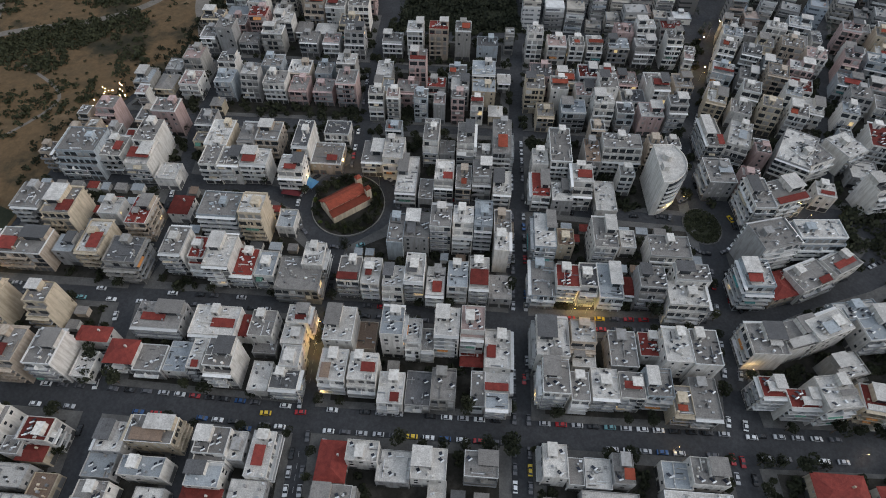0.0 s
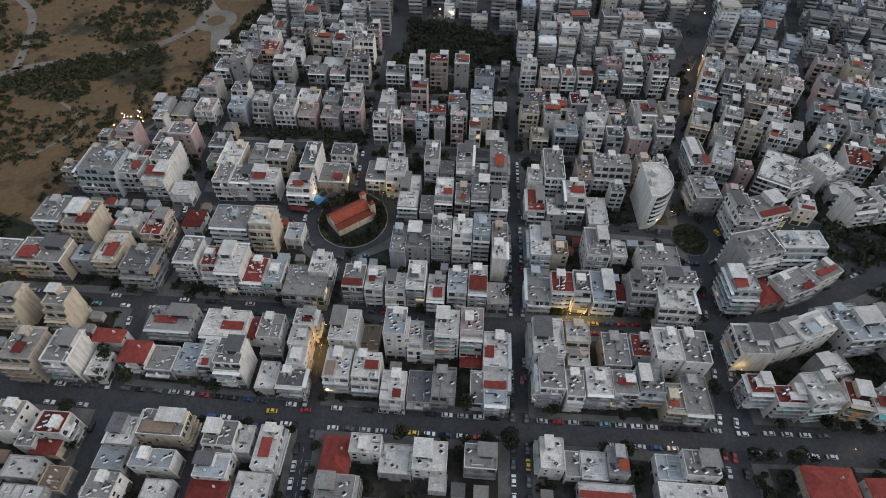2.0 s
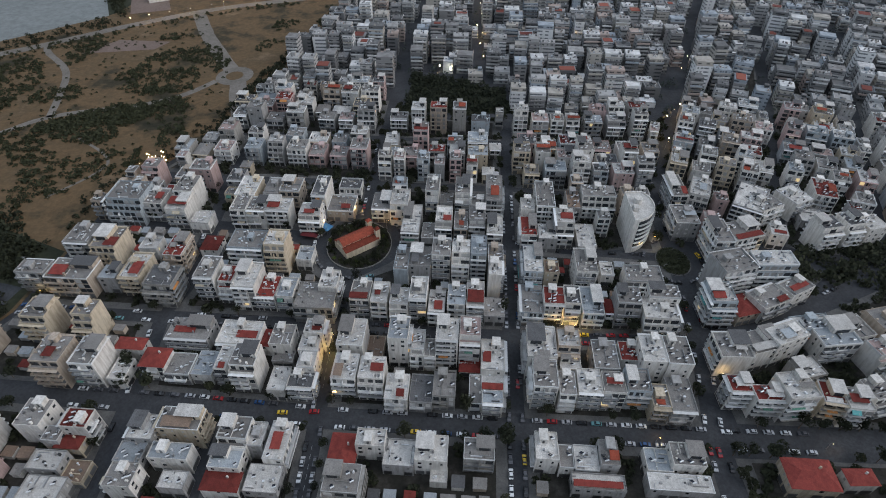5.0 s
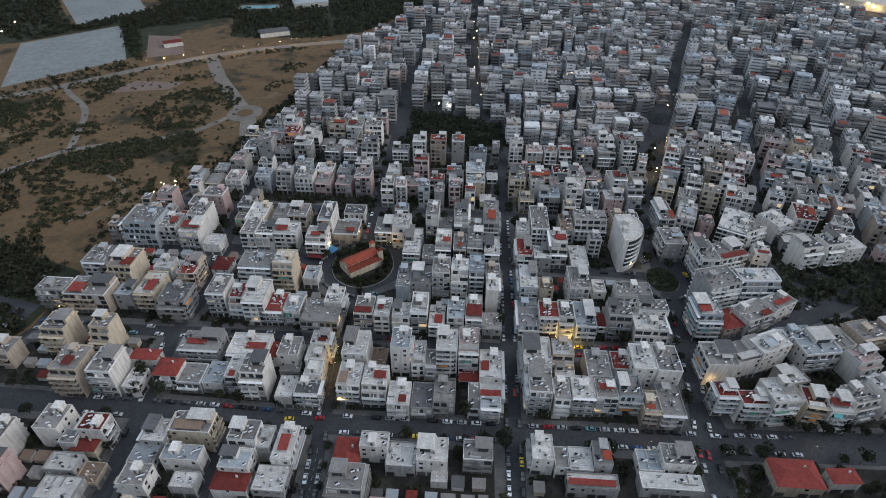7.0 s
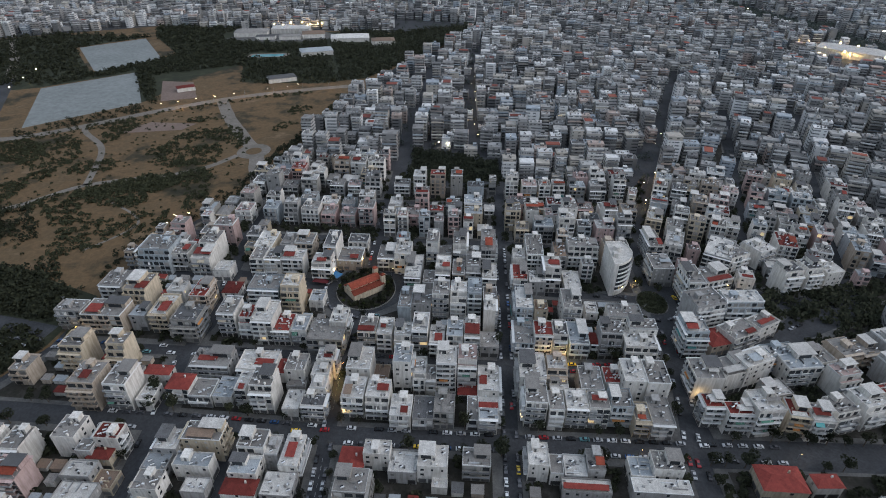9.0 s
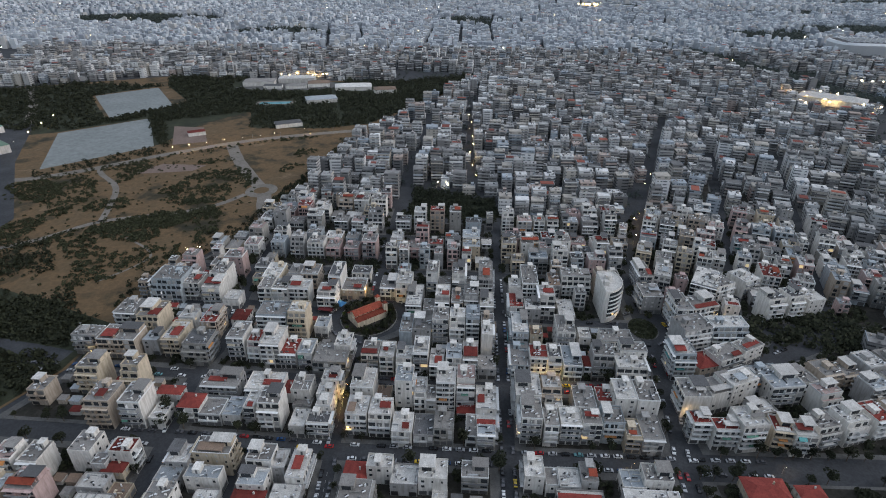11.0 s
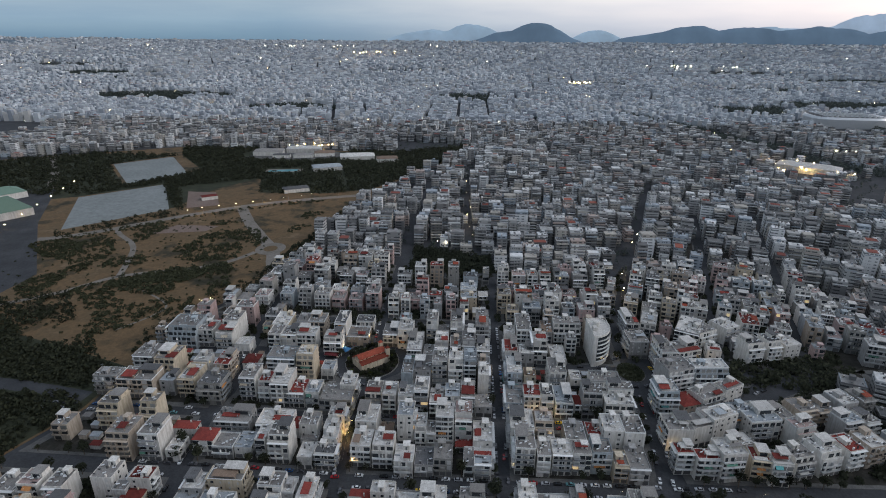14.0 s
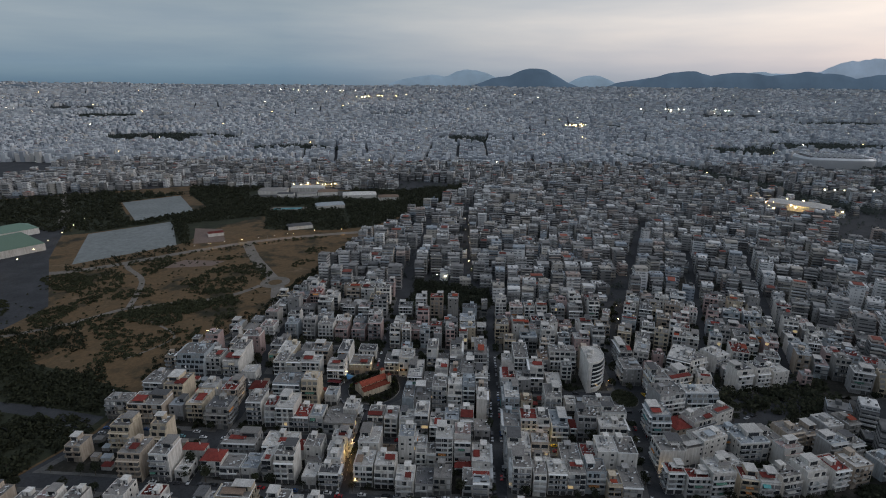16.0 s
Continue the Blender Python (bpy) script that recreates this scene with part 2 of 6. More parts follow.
class Shape:
    """Boxes, prisms and sheets gathered into one mesh."""

    def __init__(self):
        self.v, self.f, self.s = [], [], []
        self.slot = 0

    def poly(self, pts):
        i = len(self.v)
        self.v += [tuple(p) for p in pts]
        self.f.append(tuple(range(i, i + len(pts))))
        self.s.append(self.slot)

    def box(self, x0, y0, z0, x1, y1, z1, floor=True):
        i = len(self.v)
        self.v += [(x0, y0, z0), (x1, y0, z0), (x1, y1, z0), (x0, y1, z0), (x0, y0, z1), (x1, y0, z1), (x1, y1, z1), (x0, y1, z1)]
        fs = [(4, 5, 6, 7), (0, 1, 5, 4), (1, 2, 6, 5), (2, 3, 7, 6), (3, 0, 4, 7)] + ([(3, 2, 1, 0)] if floor else [])
        self.f += [tuple(i + k for k in q) for q in fs]
        self.s += [self.slot] * len(fs)

    def prism(self, pts, z0, z1, floor=False):
        n, i = len(pts), len(self.v)
        self.v += [(p[0], p[1], z0) for p in pts] + [(p[0], p[1], z1) for p in pts]
        fs = [tuple(i + n + k for k in range(n))] + [(i + k, i + (k + 1) % n, i + n + (k + 1) % n, i + n + k) for k in range(n)]
        if floor:
            fs.append(tuple(i + k for k in reversed(range(n))))
        self.f += fs
        self.s += [self.slot] * len(fs)

    def tube(self, a, b, r0, r1, n=6):
        a, b = Vector(a), Vector(b)
        q = (b - a).to_track_quat("Z", "Y")
        i = len(self.v)
        for c, r in ((a, r0), (b, r1)):
            self.v += [tuple(c + q @ Vector((r * math.cos(6.2832 * k / n), r * math.sin(6.2832 * k / n), 0))) for k in range(n)]
        fs = [(i + k, i + (k + 1) % n, i + n + (k + 1) % n, i + n + k) for k in range(n)]
        fs += [tuple(i + n + k for k in range(n)), tuple(i + k for k in reversed(range(n)))]
        self.f += fs
        self.s += [self.slot] * len(fs)

    def turned(self, m):
        self.v = [tuple(m @ Vector(p)) for p in self.v]
        return self

    def mesh(self, name, mats):
        me = bpy.data.meshes.new(name)
        me.from_pydata(self.v, [], self.f)
        for m in mats if isinstance(mats, (list, tuple)) else [mats]:
            me.materials.append(m)
        if any(self.s):
            me.polygons.foreach_set("material_index", self.s)
        return me


def part(name, shape, mats, parent, label="", kind=""):
    me = shape if isinstance(shape, bpy.types.Mesh) else shape.mesh(name, mats)
    ob = new(name, me)
    ob.parent = parent
    return tagged(ob, label=label, kind=kind)


def setting(name, shape, mats, label, category):
    return tagged(new(name, shape.mesh(name, mats)), label, category, kind="structure")


def sheet(name, pts, z, mat, label, category):
    s = Shape()
    s.prism(pts, z - 0.3, z)
    return setting(name, s, mat, label, category)


# ---------------------------------------------------------------- plan of the streets
CELL = 2.0
GX0, GY0, GNX, GNY = -900.0, 30.0, 1150, 760
taken = np.zeros((GNX, GNY), bool)


def mark_disc(x, y, r):
    i0, i1 = int((x - r - GX0) / CELL), int((x + r - GX0) / CELL) + 1
    j0, j1 = int((y - r - GY0) / CELL), int((y + r - GY0) / CELL) + 1
    i0, j0, i1, j1 = max(i0, 0), max(j0, 0), min(i1, GNX), min(j1, GNY)
    if i0 < i1 and j0 < j1:
        xs = GX0 + (np.arange(i0, i1) + 0.5) * CELL
        ys = GY0 + (np.arange(j0, j1) + 0.5) * CELL
        taken[i0:i1, j0:j1] |= ((xs[:, None] - x) ** 2 + (ys[None] - y) ** 2) < r * r


def mark_line(pts, half):
    for (xa, ya), (xb, yb) in zip(pts, pts[1:]):
        n = max(1, int(math.hypot(xb - xa, yb - ya) / 1.5))
        for k in range(n + 1):
            mark_disc(xa + (xb - xa) * k / n, ya + (yb - ya) * k / n, half)


def inside(px, py, poly):
    r = np.zeros(np.broadcast(px, py).shape, bool)
    for (xa, ya), (xb, yb) in zip(poly, poly[1:] + poly[:1]):
        if ya != yb:
            r ^= ((ya > py) != (yb > py)) & (px < (xb - xa) * (py - ya) / (yb - ya) + xa)
    return r


def mark_poly(poly):
    xs = GX0 + (np.arange(GNX) + 0.5) * CELL
    ys = GY0 + (np.arange(GNY) + 0.5) * CELL
    taken[:] |= inside(xs[:, None], ys[None], poly)


def rect(x, y, w, d, rot, grow=0.0):
    c, s = math.cos(radians(rot)), math.sin(radians(rot))
    return [(x + c * u - s * v, y + s * u + c * v) for u, v in
            ((-w / 2 - grow, -d / 2 - grow), (w / 2 + grow, -d / 2 - grow), (w / 2 + grow, d / 2 + grow), (-w / 2 - grow, d / 2 + grow))]


def lot_free(x, y, w, d, rot):
    c, s = math.cos(radians(rot)), math.sin(radians(rot))
    for u in (-0.5, -0.17, 0.17, 0.5):
        for v in (-0.5, -0.17, 0.17, 0.5):
            i = int((x + c * u * w - s * v * d - GX0) / CELL)
            j = int((y + s * u * w + c * v * d - GY0) / CELL)
            if 0 <= i < GNX and 0 <= j < GNY and taken[i, j]:
                return False
    return True


def mark_rect(x, y, w, d, rot):
    c, s = math.cos(radians(rot)), math.sin(radians(rot))
    nu, nv = int(w / 1.2) + 2, int(d / 1.2) + 2
    for a in range(nu):
        for b in range(nv):
            u, v = (a / (nu - 1) - 0.5) * (w + 1.5), (b / (nv - 1) - 0.5) * (d + 1.5)
            i, j = int((x + c * u - s * v - GX0) / CELL), int((y + s * u + c * v - GY0) / CELL)
            if 0 <= i < GNX and 0 <= j < GNY:
                taken[i, j] = True


# centre lines
AVENUE = [(-260, 133), (-158, 126.5), (-105, 124), (-52, 119.8), (28, 117), (106, 114.8), (147, 114), (260, 112)]
V0 = [(-128, 60), (-130.5, 92), (-132.5, 128), (-137, 164), (-133, 190), (-134, 219), (-137, 248), (-140, 290), (-138, 340)]
V0B = [(-89, 60), (-96, 116)]
V1 = [(-51.5, 60), (-53, 129), (-54, 156), (-54, 187), (-51, 203)]
V1B = [(-48.5, 250), (-48, 294), (-48.5, 331), (-45.7, 392), (-36.8, 492), (-27, 697), (-15, 800)]
V2 = [(26, 60), (27.5, 95), (29.2, 143), (31.5, 199), (34, 275), (38.8, 365)]
V3 = [(104, 60), (107, 113), (113.5, 146), (120, 187), (122, 202)]
V3B = [(120, 234), (119.5, 262), (137, 308), (170, 394), (248, 593), (300, 720)]
H2 = [(-270, 176), (-167, 172.4), (-134, 170.7), (-56, 167.7), (30, 163.3), (116, 164)]
H3 = [(-29, 226), (28, 230), (60, 221), (104, 221)]
HLEFT = [(-205, 240), (-155, 238.5), (-131, 239.5), (-88, 232.5), (-69, 226)]
DIAG = [(118, 165), (155, 179.5), (179, 187), (207, 201), (270, 232)]
HRIGHT = [(136, 226), (175, 229.5), (199, 219), (290, 212)]
V4 = [(180, 218), (193, 260), (243, 397), (300, 560)]
V5 = [(238, 222), (252, 261), (300, 378), (370, 560)]
V6 = [(23, 445), (23, 480), (26, 727), (40, 820)]
H4 = [(-205, 290), (-140, 286), (-48, 284), (34, 281), (122, 272)]
H5 = [(-172, 345), (-138, 340), (-48, 338), (37, 335), (146, 332)]
H6 = [(-44, 372), (39, 368), (160, 376)]
STREETS = ((AVENUE, 9.0), (V0, 5.0), (V0B, 4.2), (V1, 5.5), (V1B, 2.8), (V2, 5.2), (V3, 5.5), (V3B, 3.4), (H2, 5.0), (H3, 4.0), (HLEFT, 4.6), (DIAG, 5.5),
           (HRIGHT, 5.5), (V4, 1.4), (V5, 1.4), (V6, 1.5), (H4, 2.0), (H5, 2.0), (H6, 2.5))
CHURCH = (-50.0, 226.0)
CIRCUS = (120.0, 218.5)
for line, half in STREETS:
    for p, q in zip(line, line[1:]):
        narrow = min(p[1], q[1]) > 233
        mark_line([p, q], min(half, 1.9) + 1.0 if narrow else half + 1.6)
mark_disc(*CHURCH, 29)
mark_disc(*CIRCUS, 17)
PARK = [(-240, 60), (-230, 130), (-210, 172), (-206, 217), (-204, 255), (-190, 295), (-164, 348), (-150, 409), (-143, 440), (-128, 538), (-78, 720), (-35, 800), (72, 1030),
        (-103, 935), (-512, 965), (-640, 900), (-900, 760), (-900, 60)]
MIDPARK = [(-38, 376), (-33, 442), (41, 413), (43, 377)]
# tree-lined valley and railway cutting through the houses to the east
VALLEY = [(350, 1515), (490, 1488), (580, 1235), (616, 1030), (654, 870), (712, 775)]
SIDE_VALLEY = [(616, 1030), (760, 1025), (900, 1000)]
mark_line(VALLEY, 30)
mark_line(SIDE_VALLEY, 24)
mark_rect(985, 1225, 220, 120, -8)
mark_disc(572, 785, 52)
mark_rect(590, 815, 96, 46, -40)
mark_poly(PARK)
mark_poly(MIDPARK)
mark_poly([(170, 205), (232, 196), (245, 216), (175, 226)])

# ---------------------------------------------------------------- ground
s = Shape()
ys = [-400, 900, 1800, 2600, 3000, 3400, 3800, 4200, 4600, 4960]


def land(x, y):
    """The basin lifts towards the hills at its far edge."""
    k = max(0.0, (y - 2600) / 2300)
    return 150 * k ** 1.5


for ya, yb in zip(ys, ys[1:]):
    s.poly([(-5200, ya, land(0, ya)), (5200, ya, land(0, ya)), (5200, yb, land(0, yb)), (-5200, yb, land(0, yb))])
setting("ground", s, asphalt, "grey asphalt and bare city ground under the blocks", "ground")


def at_y(line, y):
    return float(np.interp(y, [p[1] for p in line], [p[0] for p in line]))


def at_x(line, x):
    return float(np.interp(x, [p[0] for p in line], [p[1] for p in line]))


def slab(pts):
    """One city block: a kerbed pavement with bare yards inside it."""
    s = Shape()
    s.prism(pts, -0.2, 0.15)
    setting("pavement", s, paving, "worn grey concrete pavement with a raised kerb round a city block", "pavement")
    cx, cy = sum(p[0] for p in pts) / len(pts), sum(p[1] for p in pts) / len(pts)
    ins = []
    for x, y in pts:
        d = math.hypot(x - cx, y - cy)
        k = max(0.0, (d - 6.0) / d)
        ins.append((cx + (x - cx) * k, cy + (y - cy) * k))
    s = Shape()
    s.prism(ins, 0.1, 0.156)
    setting("yard", s, yard, "dark bare soil and concrete yards between the buildings", "yard")


def grid_block(left, lh, right, rh, low, bh, high, th):
    def corner(v, vo, h, ho):
        y = at_x(h, 0)
        for _ in range(3):
            x = at_y(v, y) + vo
            y = at_x(h, x) + ho
        return (x, y)
    slab([corner(left, lh, low, bh), corner(right, -rh, low, bh), corner(right, -rh, high, -th), corner(left, lh, high, -th)])


SOUTH = [(-300, 50), (300, 50)]
EDGE = [(-240, 50), (-228, 130), (-208, 172), (-204, 217), (-202, 255), (-188, 295), (-160, 348)]
W1, W3 = V1 + V1B, V3 + V3B
for lo, lo_h, hi, hi_h in ((SOUTH, 0, AVENUE, 5.0), (AVENUE, 5.0, H2, 3.5), (H2, 3.5, H3, 3.3), (H3, 3.3, H4, 2.4), (H4, 2.4, H5, 2.4), (H5, 2.4, H6, 4)):
    grid_block(V2, 3.8, W3, 4.2, lo, lo_h, hi, hi_h)
    if lo is not H2 and lo is not H3:
        grid_block(W1, 3.4, V2, 3.8, lo, lo_h, hi, hi_h)
slab([(-50.5, 172), (-48, 200), (-32, 212), (-24, 222), (26.6, 225.6), (25.6, 168)])
slab([(-44, 280), (-43, 254), (-28, 246), (-22, 231.5), (28, 234.5), (29.6, 277.5)])
grid_block(V0, 3.5, V0B, 3, SOUTH, 0, AVENUE, 5.6)
grid_block(V0B, 3, V1, 3.4, SOUTH, 0, AVENUE, 5.6)
grid_block(V0, 3.5, V1, 3.4, AVENUE, 5.6, H2, 3.5)
slab([(-133, 175), (-129, 190), (-129.5, 215), (-131, 234.5), (-88, 228), (-72, 220), (-68, 206), (-59, 196), (-59, 172)])
slab([(-132.5, 244), (-134, 281), (-53.5, 280), (-53, 254), (-66, 243), (-72, 233), (-88, 237)])
for lo, hi in ((H4, H5), (H5, [(-300, 400), (0, 396)])):
    grid_block(V0, 4, V1B, 4, lo, 3, hi, 3)
for lo, lo_h, hi, hi_h in ((SOUTH, 0, AVENUE, 5.4), (AVENUE, 5.4, H2, 3.6), (H2, 3.6, HLEFT, 4), (HLEFT, 4, H4, 3), (H4, 3, H5, 3)):
    grid_block(EDGE, 2, V0, 4, lo, lo_h, hi, hi_h)
slab([(119, 122), (118, 158), (155, 174), (185, 184), (275, 226), (275, 120)])
slab([(126, 173), (127, 203), (138, 216), (175, 223), (200, 212), (176, 192)])
slab([(112, 60), (112.5, 107), (275, 105), (275, 60)])
slab([(126, 242), (126, 262), (143, 308), (176, 394), (206, 470), (262, 470), (238, 397), (188, 260), (177, 236)])
slab([(186, 232), (198, 260), (248, 397), (275, 470), (329, 470), (295, 378), (247, 261), (234, 222)])
slab([(244, 220), (258, 261), (305, 378), (345, 480), (520, 470), (480, 230)])

# ---------------------------------------------------------------- buildings
FLOOR = 3.05
TX, TY = 102.0, 236.5
mark_rect(TX + 1, TY, 19, 28, 0)


def add_shape(into, s):
    i = len(into.v)
    into.v += s.v
    into.f += [tuple(i + k for k in f) for f in s.f]
    into.s += s.s


def heater_shape():
    s = Shape()
    s.poly([(-0.55, -0.9, 0.25), (0.55, -0.9, 0.25), (0.55, 0.75, 1.25), (-0.55, 0.75, 1.25)])
    s.poly([(-0.55, 0.75, 1.19), (0.55, 0.75, 1.19), (0.55, -0.9, 0.19), (-0.55, -0.9, 0.19)])
    s.slot = 1
    s.tube((-0.75, 0.85, 1.45), (0.75, 0.85, 1.45), 0.29, 0.29, 8)
    s.slot = 2
    for x in (-0.5, 0.5):
        s.box(x - 0.04, 0.6, 0, x + 0.04, 0.68, 1.2)
        s.box(x - 0.04, -0.85, 0, x + 0.04, -0.78, 0.22)
    return s


def antenna_mesh():
    s = Shape()
    s.tube((0, 0, 0), (0, 0, 3.6), 0.06, 0.05, 4)
    for z, l in ((3.4, 1.0), (3.1, 0.8), (2.8, 0.7)):
        s.tube((-l, 0, z), (l, 0, z), 0.04, 0.04, 4)
    s.tube((0, -0.8, 3.0), (0, 0.8, 3.0), 0.04, 0.04, 4)
    return s.mesh("antenna", [metal])


def cooler_mesh():
    s = Shape()
    s.box(-0.45, -0.2, 0.1, 0.45, 0.2, 0.8)
    s.box(-0.4, -0.15, 0, -0.3, 0.15, 0.1)
    s.box(0.3, -0.15, 0, 0.4, 0.15, 0.1)
    return s.mesh("air_conditioner", [tank_mat])


HEATER, ANTENNA, COOLER = heater_shape().mesh("water_heater", [panel_mat, tank_mat, metal]), antenna_mesh(), cooler_mesh()


def facade(win, bal, awn, u0, u1, levels, place, mode, rng, deep=1.45):
    """Fills one face: win gets windows and doors, bal a list of balcony shapes, awn of awnings. place(u, out, z) turns face coordinates into the house's."""
    width = u1 - u0
    if width < 2.5:
        return

    def block(sh, a0, o0, z0, a1, o1, z1):
        p, q = place(a0, o0, z0), place(a1, o1, z1)
        sh.box(min(p[0], q[0]), min(p[1], q[1]), z0, max(p[0], q[0]), max(p[1], q[1]), z1)

    bays = max(1, int(width / (3.0 if mode == "b" else 3.6)))
    step = width / bays
    wide = [step * rng.choice((0.45, 0.6, 0.72, 0.9)) if mode == "b" else rng.choice((0.8, 1.1, 1.4)) for _ in range(bays)]
    solid = rng.random() < 0.7
    over = rng.random() < 0.5
    cut = rng.choice((0.0, 0.0, 0.12, 0.3)) * width
    for lv, z in enumerate(levels):
        ground = lv == 0
        for k in range(bays):
            c = u0 + step * (k + 0.5)
            if ground:
                win.slot = 2
                if rng.random() < 0.85:
                    block(win, c - step * 0.40, -0.02, 0.15, c + step * 0.40, 0.03, 2.7)
                continue
            lit = rng.random()
            win.slot = 3 if lit < 0.005 else 1 if lit < 0.4 else 0
            if mode == "b":
                block(win, c - wide[k] / 2, -0.02, z + 0.1, c + wide[k] / 2, 0.05, z + 2.4)
            elif rng.random() < 0.8:
                block(win, c - wide[k] / 2, -0.02, z + 0.95, c + wide[k] / 2, 0.05, z + 2.2)
        if mode == "b" and lv == len(levels) - 1 and over:
            b = Shape()
            block(b, u0, 0.0, z + FLOOR - 0.22, u1, deep * 0.9, z + FLOOR)
            bal.append(b)
        if mode == "b" and not ground:
            b = Shape()
            a, e = u0 + 0.15, u1 - 0.15 - cut
            block(b, a, 0.0, z - 0.16, e, deep, z)
            b.slot = 0 if solid else 1
            hi = 0.8 if solid else 0.95
            block(b, a, deep - 0.1, z + 0.0, e, deep, z + hi)
            block(b, a, 0.0, z, a + 0.08, deep - 0.1, z + hi)
            block(b, e - 0.08, 0.0, z, e, deep - 0.1, z + hi)
            b.slot = 0
            if width > 7:
                m = (a + e) / 2
                block(b, m - 0.06, 0.0, z, m + 0.06, deep - 0.12, z + 2.2)
            bal.append(b)
            if rng.random() < 0.11:
                s = Shape()
                c0 = a + rng.random() * (e - a) * 0.4
                c1 = c0 + (e - a) * rng.uniform(0.3, 0.6)
                t0, t1, t2, t3 = place(c0, 0.05, z + 2.65), place(c1, 0.05, z + 2.65), place(c1, deep + 0.25, z + 1.7), place(c0, deep + 0.25, z + 1.7)
                s.poly([t0, t1, t2, t3])
                s.poly([(p[0], p[1], p[2] - 0.04) for p in (t3, t2, t1, t0)])
                awn.append(s)


def gable(s, w, d, z, h, over=0.35):
    """A hipped tile roof over a w x d plan."""
    a, b = w / 2 + over, d / 2 + over
    if w >= d:
        r = max(0.0, a - b * 0.8)
        p, q = (-r, 0, z + h), (r, 0, z + h)
        s.poly([(-a, -b, z), (a, -b, z), q, p])
        s.poly([(a, b, z), (-a, b, z), p, q])
        s.poly([(a, -b, z), (a, b, z), q])
        s.poly([(-a, b, z), (-a, -b, z), p])
    else:
        r = max(0.0, b - a * 0.8)
        p, q = (0, -r, z + h), (0, r, z + h)
        s.poly([(a, -b, z), (a, b, z), q, p])
        s.poly([(-a, b, z), (-a, -b, z), p, q])
        s.poly([(-a, -b, z), (a, -b, z), p])
        s.poly([(a, b, z), (-a, b, z), q])
    s.poly([(-a, b, z - 0.02), (a, b, z - 0.02), (a, -b, z - 0.02), (-a, -b, z - 0.02)])


def house(x, y, w, d, rot, n, roof="g", wall="W", faces="bw00", shape="", full=True):
    """An apartment house. faces: front, back, left, right: b balconies, w windows, 0 blank. shape: p pitched, f flat tiles."""
    rng = random.Random(int(x * 131 + y * 977))
    mark_rect(x, y, w, d, rot)
    wm = WALL[wall]
    top = FLOOR * n + 0.9 + rng.uniform(-0.35, 0.35)
    word = "house" if n <= 2 else "apartment block"
    base = new("house" if n <= 2 else "apartment_building")
    base.matrix_world = pose(x, y, 0.15, 0, 0, rot)
    extra = {"bb": "balconies both sides", "bw": "rows of balconies", "wb": "balconies on the back"}.get(faces[:2], "small windows")
    tagged(base, "%s %s, %s, %s" % (WALL_WORD[wall], word, ROOF_WORD[roof[0]], extra), "building", "buildings of the quarter")
    hx, hy = w / 2, d / 2
    levels = [0.0] + [0.9 + FLOOR * k for k in range(1, n)]
    steps = 0
    if n >= 4 and shape == "" and faces[0] == "b" and d > 8:
        steps = rng.choice((0, 0, 1, 1, 2)) if n >= 5 else rng.choice((0, 0, 1))
    depth = 1.7
    back = depth * steps
    s = Shape()
    s.box(-hx, -hy, -0.15, hx, hy, top - FLOOR * steps, False)
    for k in range(steps):
        # each upper storey steps back behind a terrace
        z0, yf = top - FLOOR * (steps - k), -hy + depth * k
        s.box(-hx, yf + depth, z0, hx, hy, z0 + FLOOR, False)
        s.box(-hx, yf, z0, hx, yf + 0.15, z0 + 0.9)
        s.box(-hx, yf + 0.15, z0, -hx + 0.15, yf + depth, z0 + 0.9)
        s.box(hx - 0.15, yf + 0.15, z0, hx, yf + depth, z0 + 0.9)
    part("wall", s, wm, base)
    win, bal, awn = Shape(), [], []
    places = (lambda u, o, z: (u, -hy - o, z), lambda u, o, z: (u, hy + o, z), lambda u, o, z: (-hx - o, u, z), lambda u, o, z: (hx + o, u, z))
    for k, mode in enumerate(faces):
        if mode != "0":
            half = hx if k < 2 else hy
            facade(win, bal, awn, -half, half, levels[:n - steps] if k == 0 else levels, places[k], mode, rng)
    for q in range(steps):
        z0, yf = top - FLOOR * (steps - q), -hy + depth * (q + 1)
        m = max(1, int(w / 3.2))
        for k in range(m):
            win.slot = rng.choice((0, 0, 1))
            c, e = -hx + w * (k + 0.5) / m, rng.choice((0.28, 0.36, 0.44)) * w / m
            win.box(c - e, yf - 0.04, z0 + 0.1, c + e, yf + 0.02, z0 + 2.3)
    if win.f:
        part("glazing", win, [glass, shutter, shop, lit_glass], base, "dark window panes and closed shutters", "stuff")
    if full:
        for b in bal:
            part("balcony", b, [rail if wall in "WGB" else wm, dark_rail], base)
    elif bal:
        b = Shape()
        for q in bal:
            add_shape(b, q)
        part("balcony_tier", b, [rail if wall in "WGB" else wm, dark_rail], base, "", "stuff")
    cloth = rng.choice(AWNING)
    for a in awn:
        part("awning", a, cloth, base, "sloping fabric awning")
    # roof
    if shape == "p":
        s = Shape()
        gable(s, w, d, top, min(w, d) * 0.2)
        part("roof", s, ROOF[roof[0]], base, "pitched clay tile roof")
        s = Shape()
        s.box(hx * 0.3, hy * 0.2, top, hx * 0.3 + 0.6, hy * 0.2 + 0.6, top + min(w, d) * 0.2 + 0.9)
        part("chimney", s, wm, base)
        return base
    y0 = -hy + back
    s = Shape()
    s.box(-hx + 0.14, y0 + 0.14, top, hx - 0.14, hy - 0.14, top + 0.06, False)
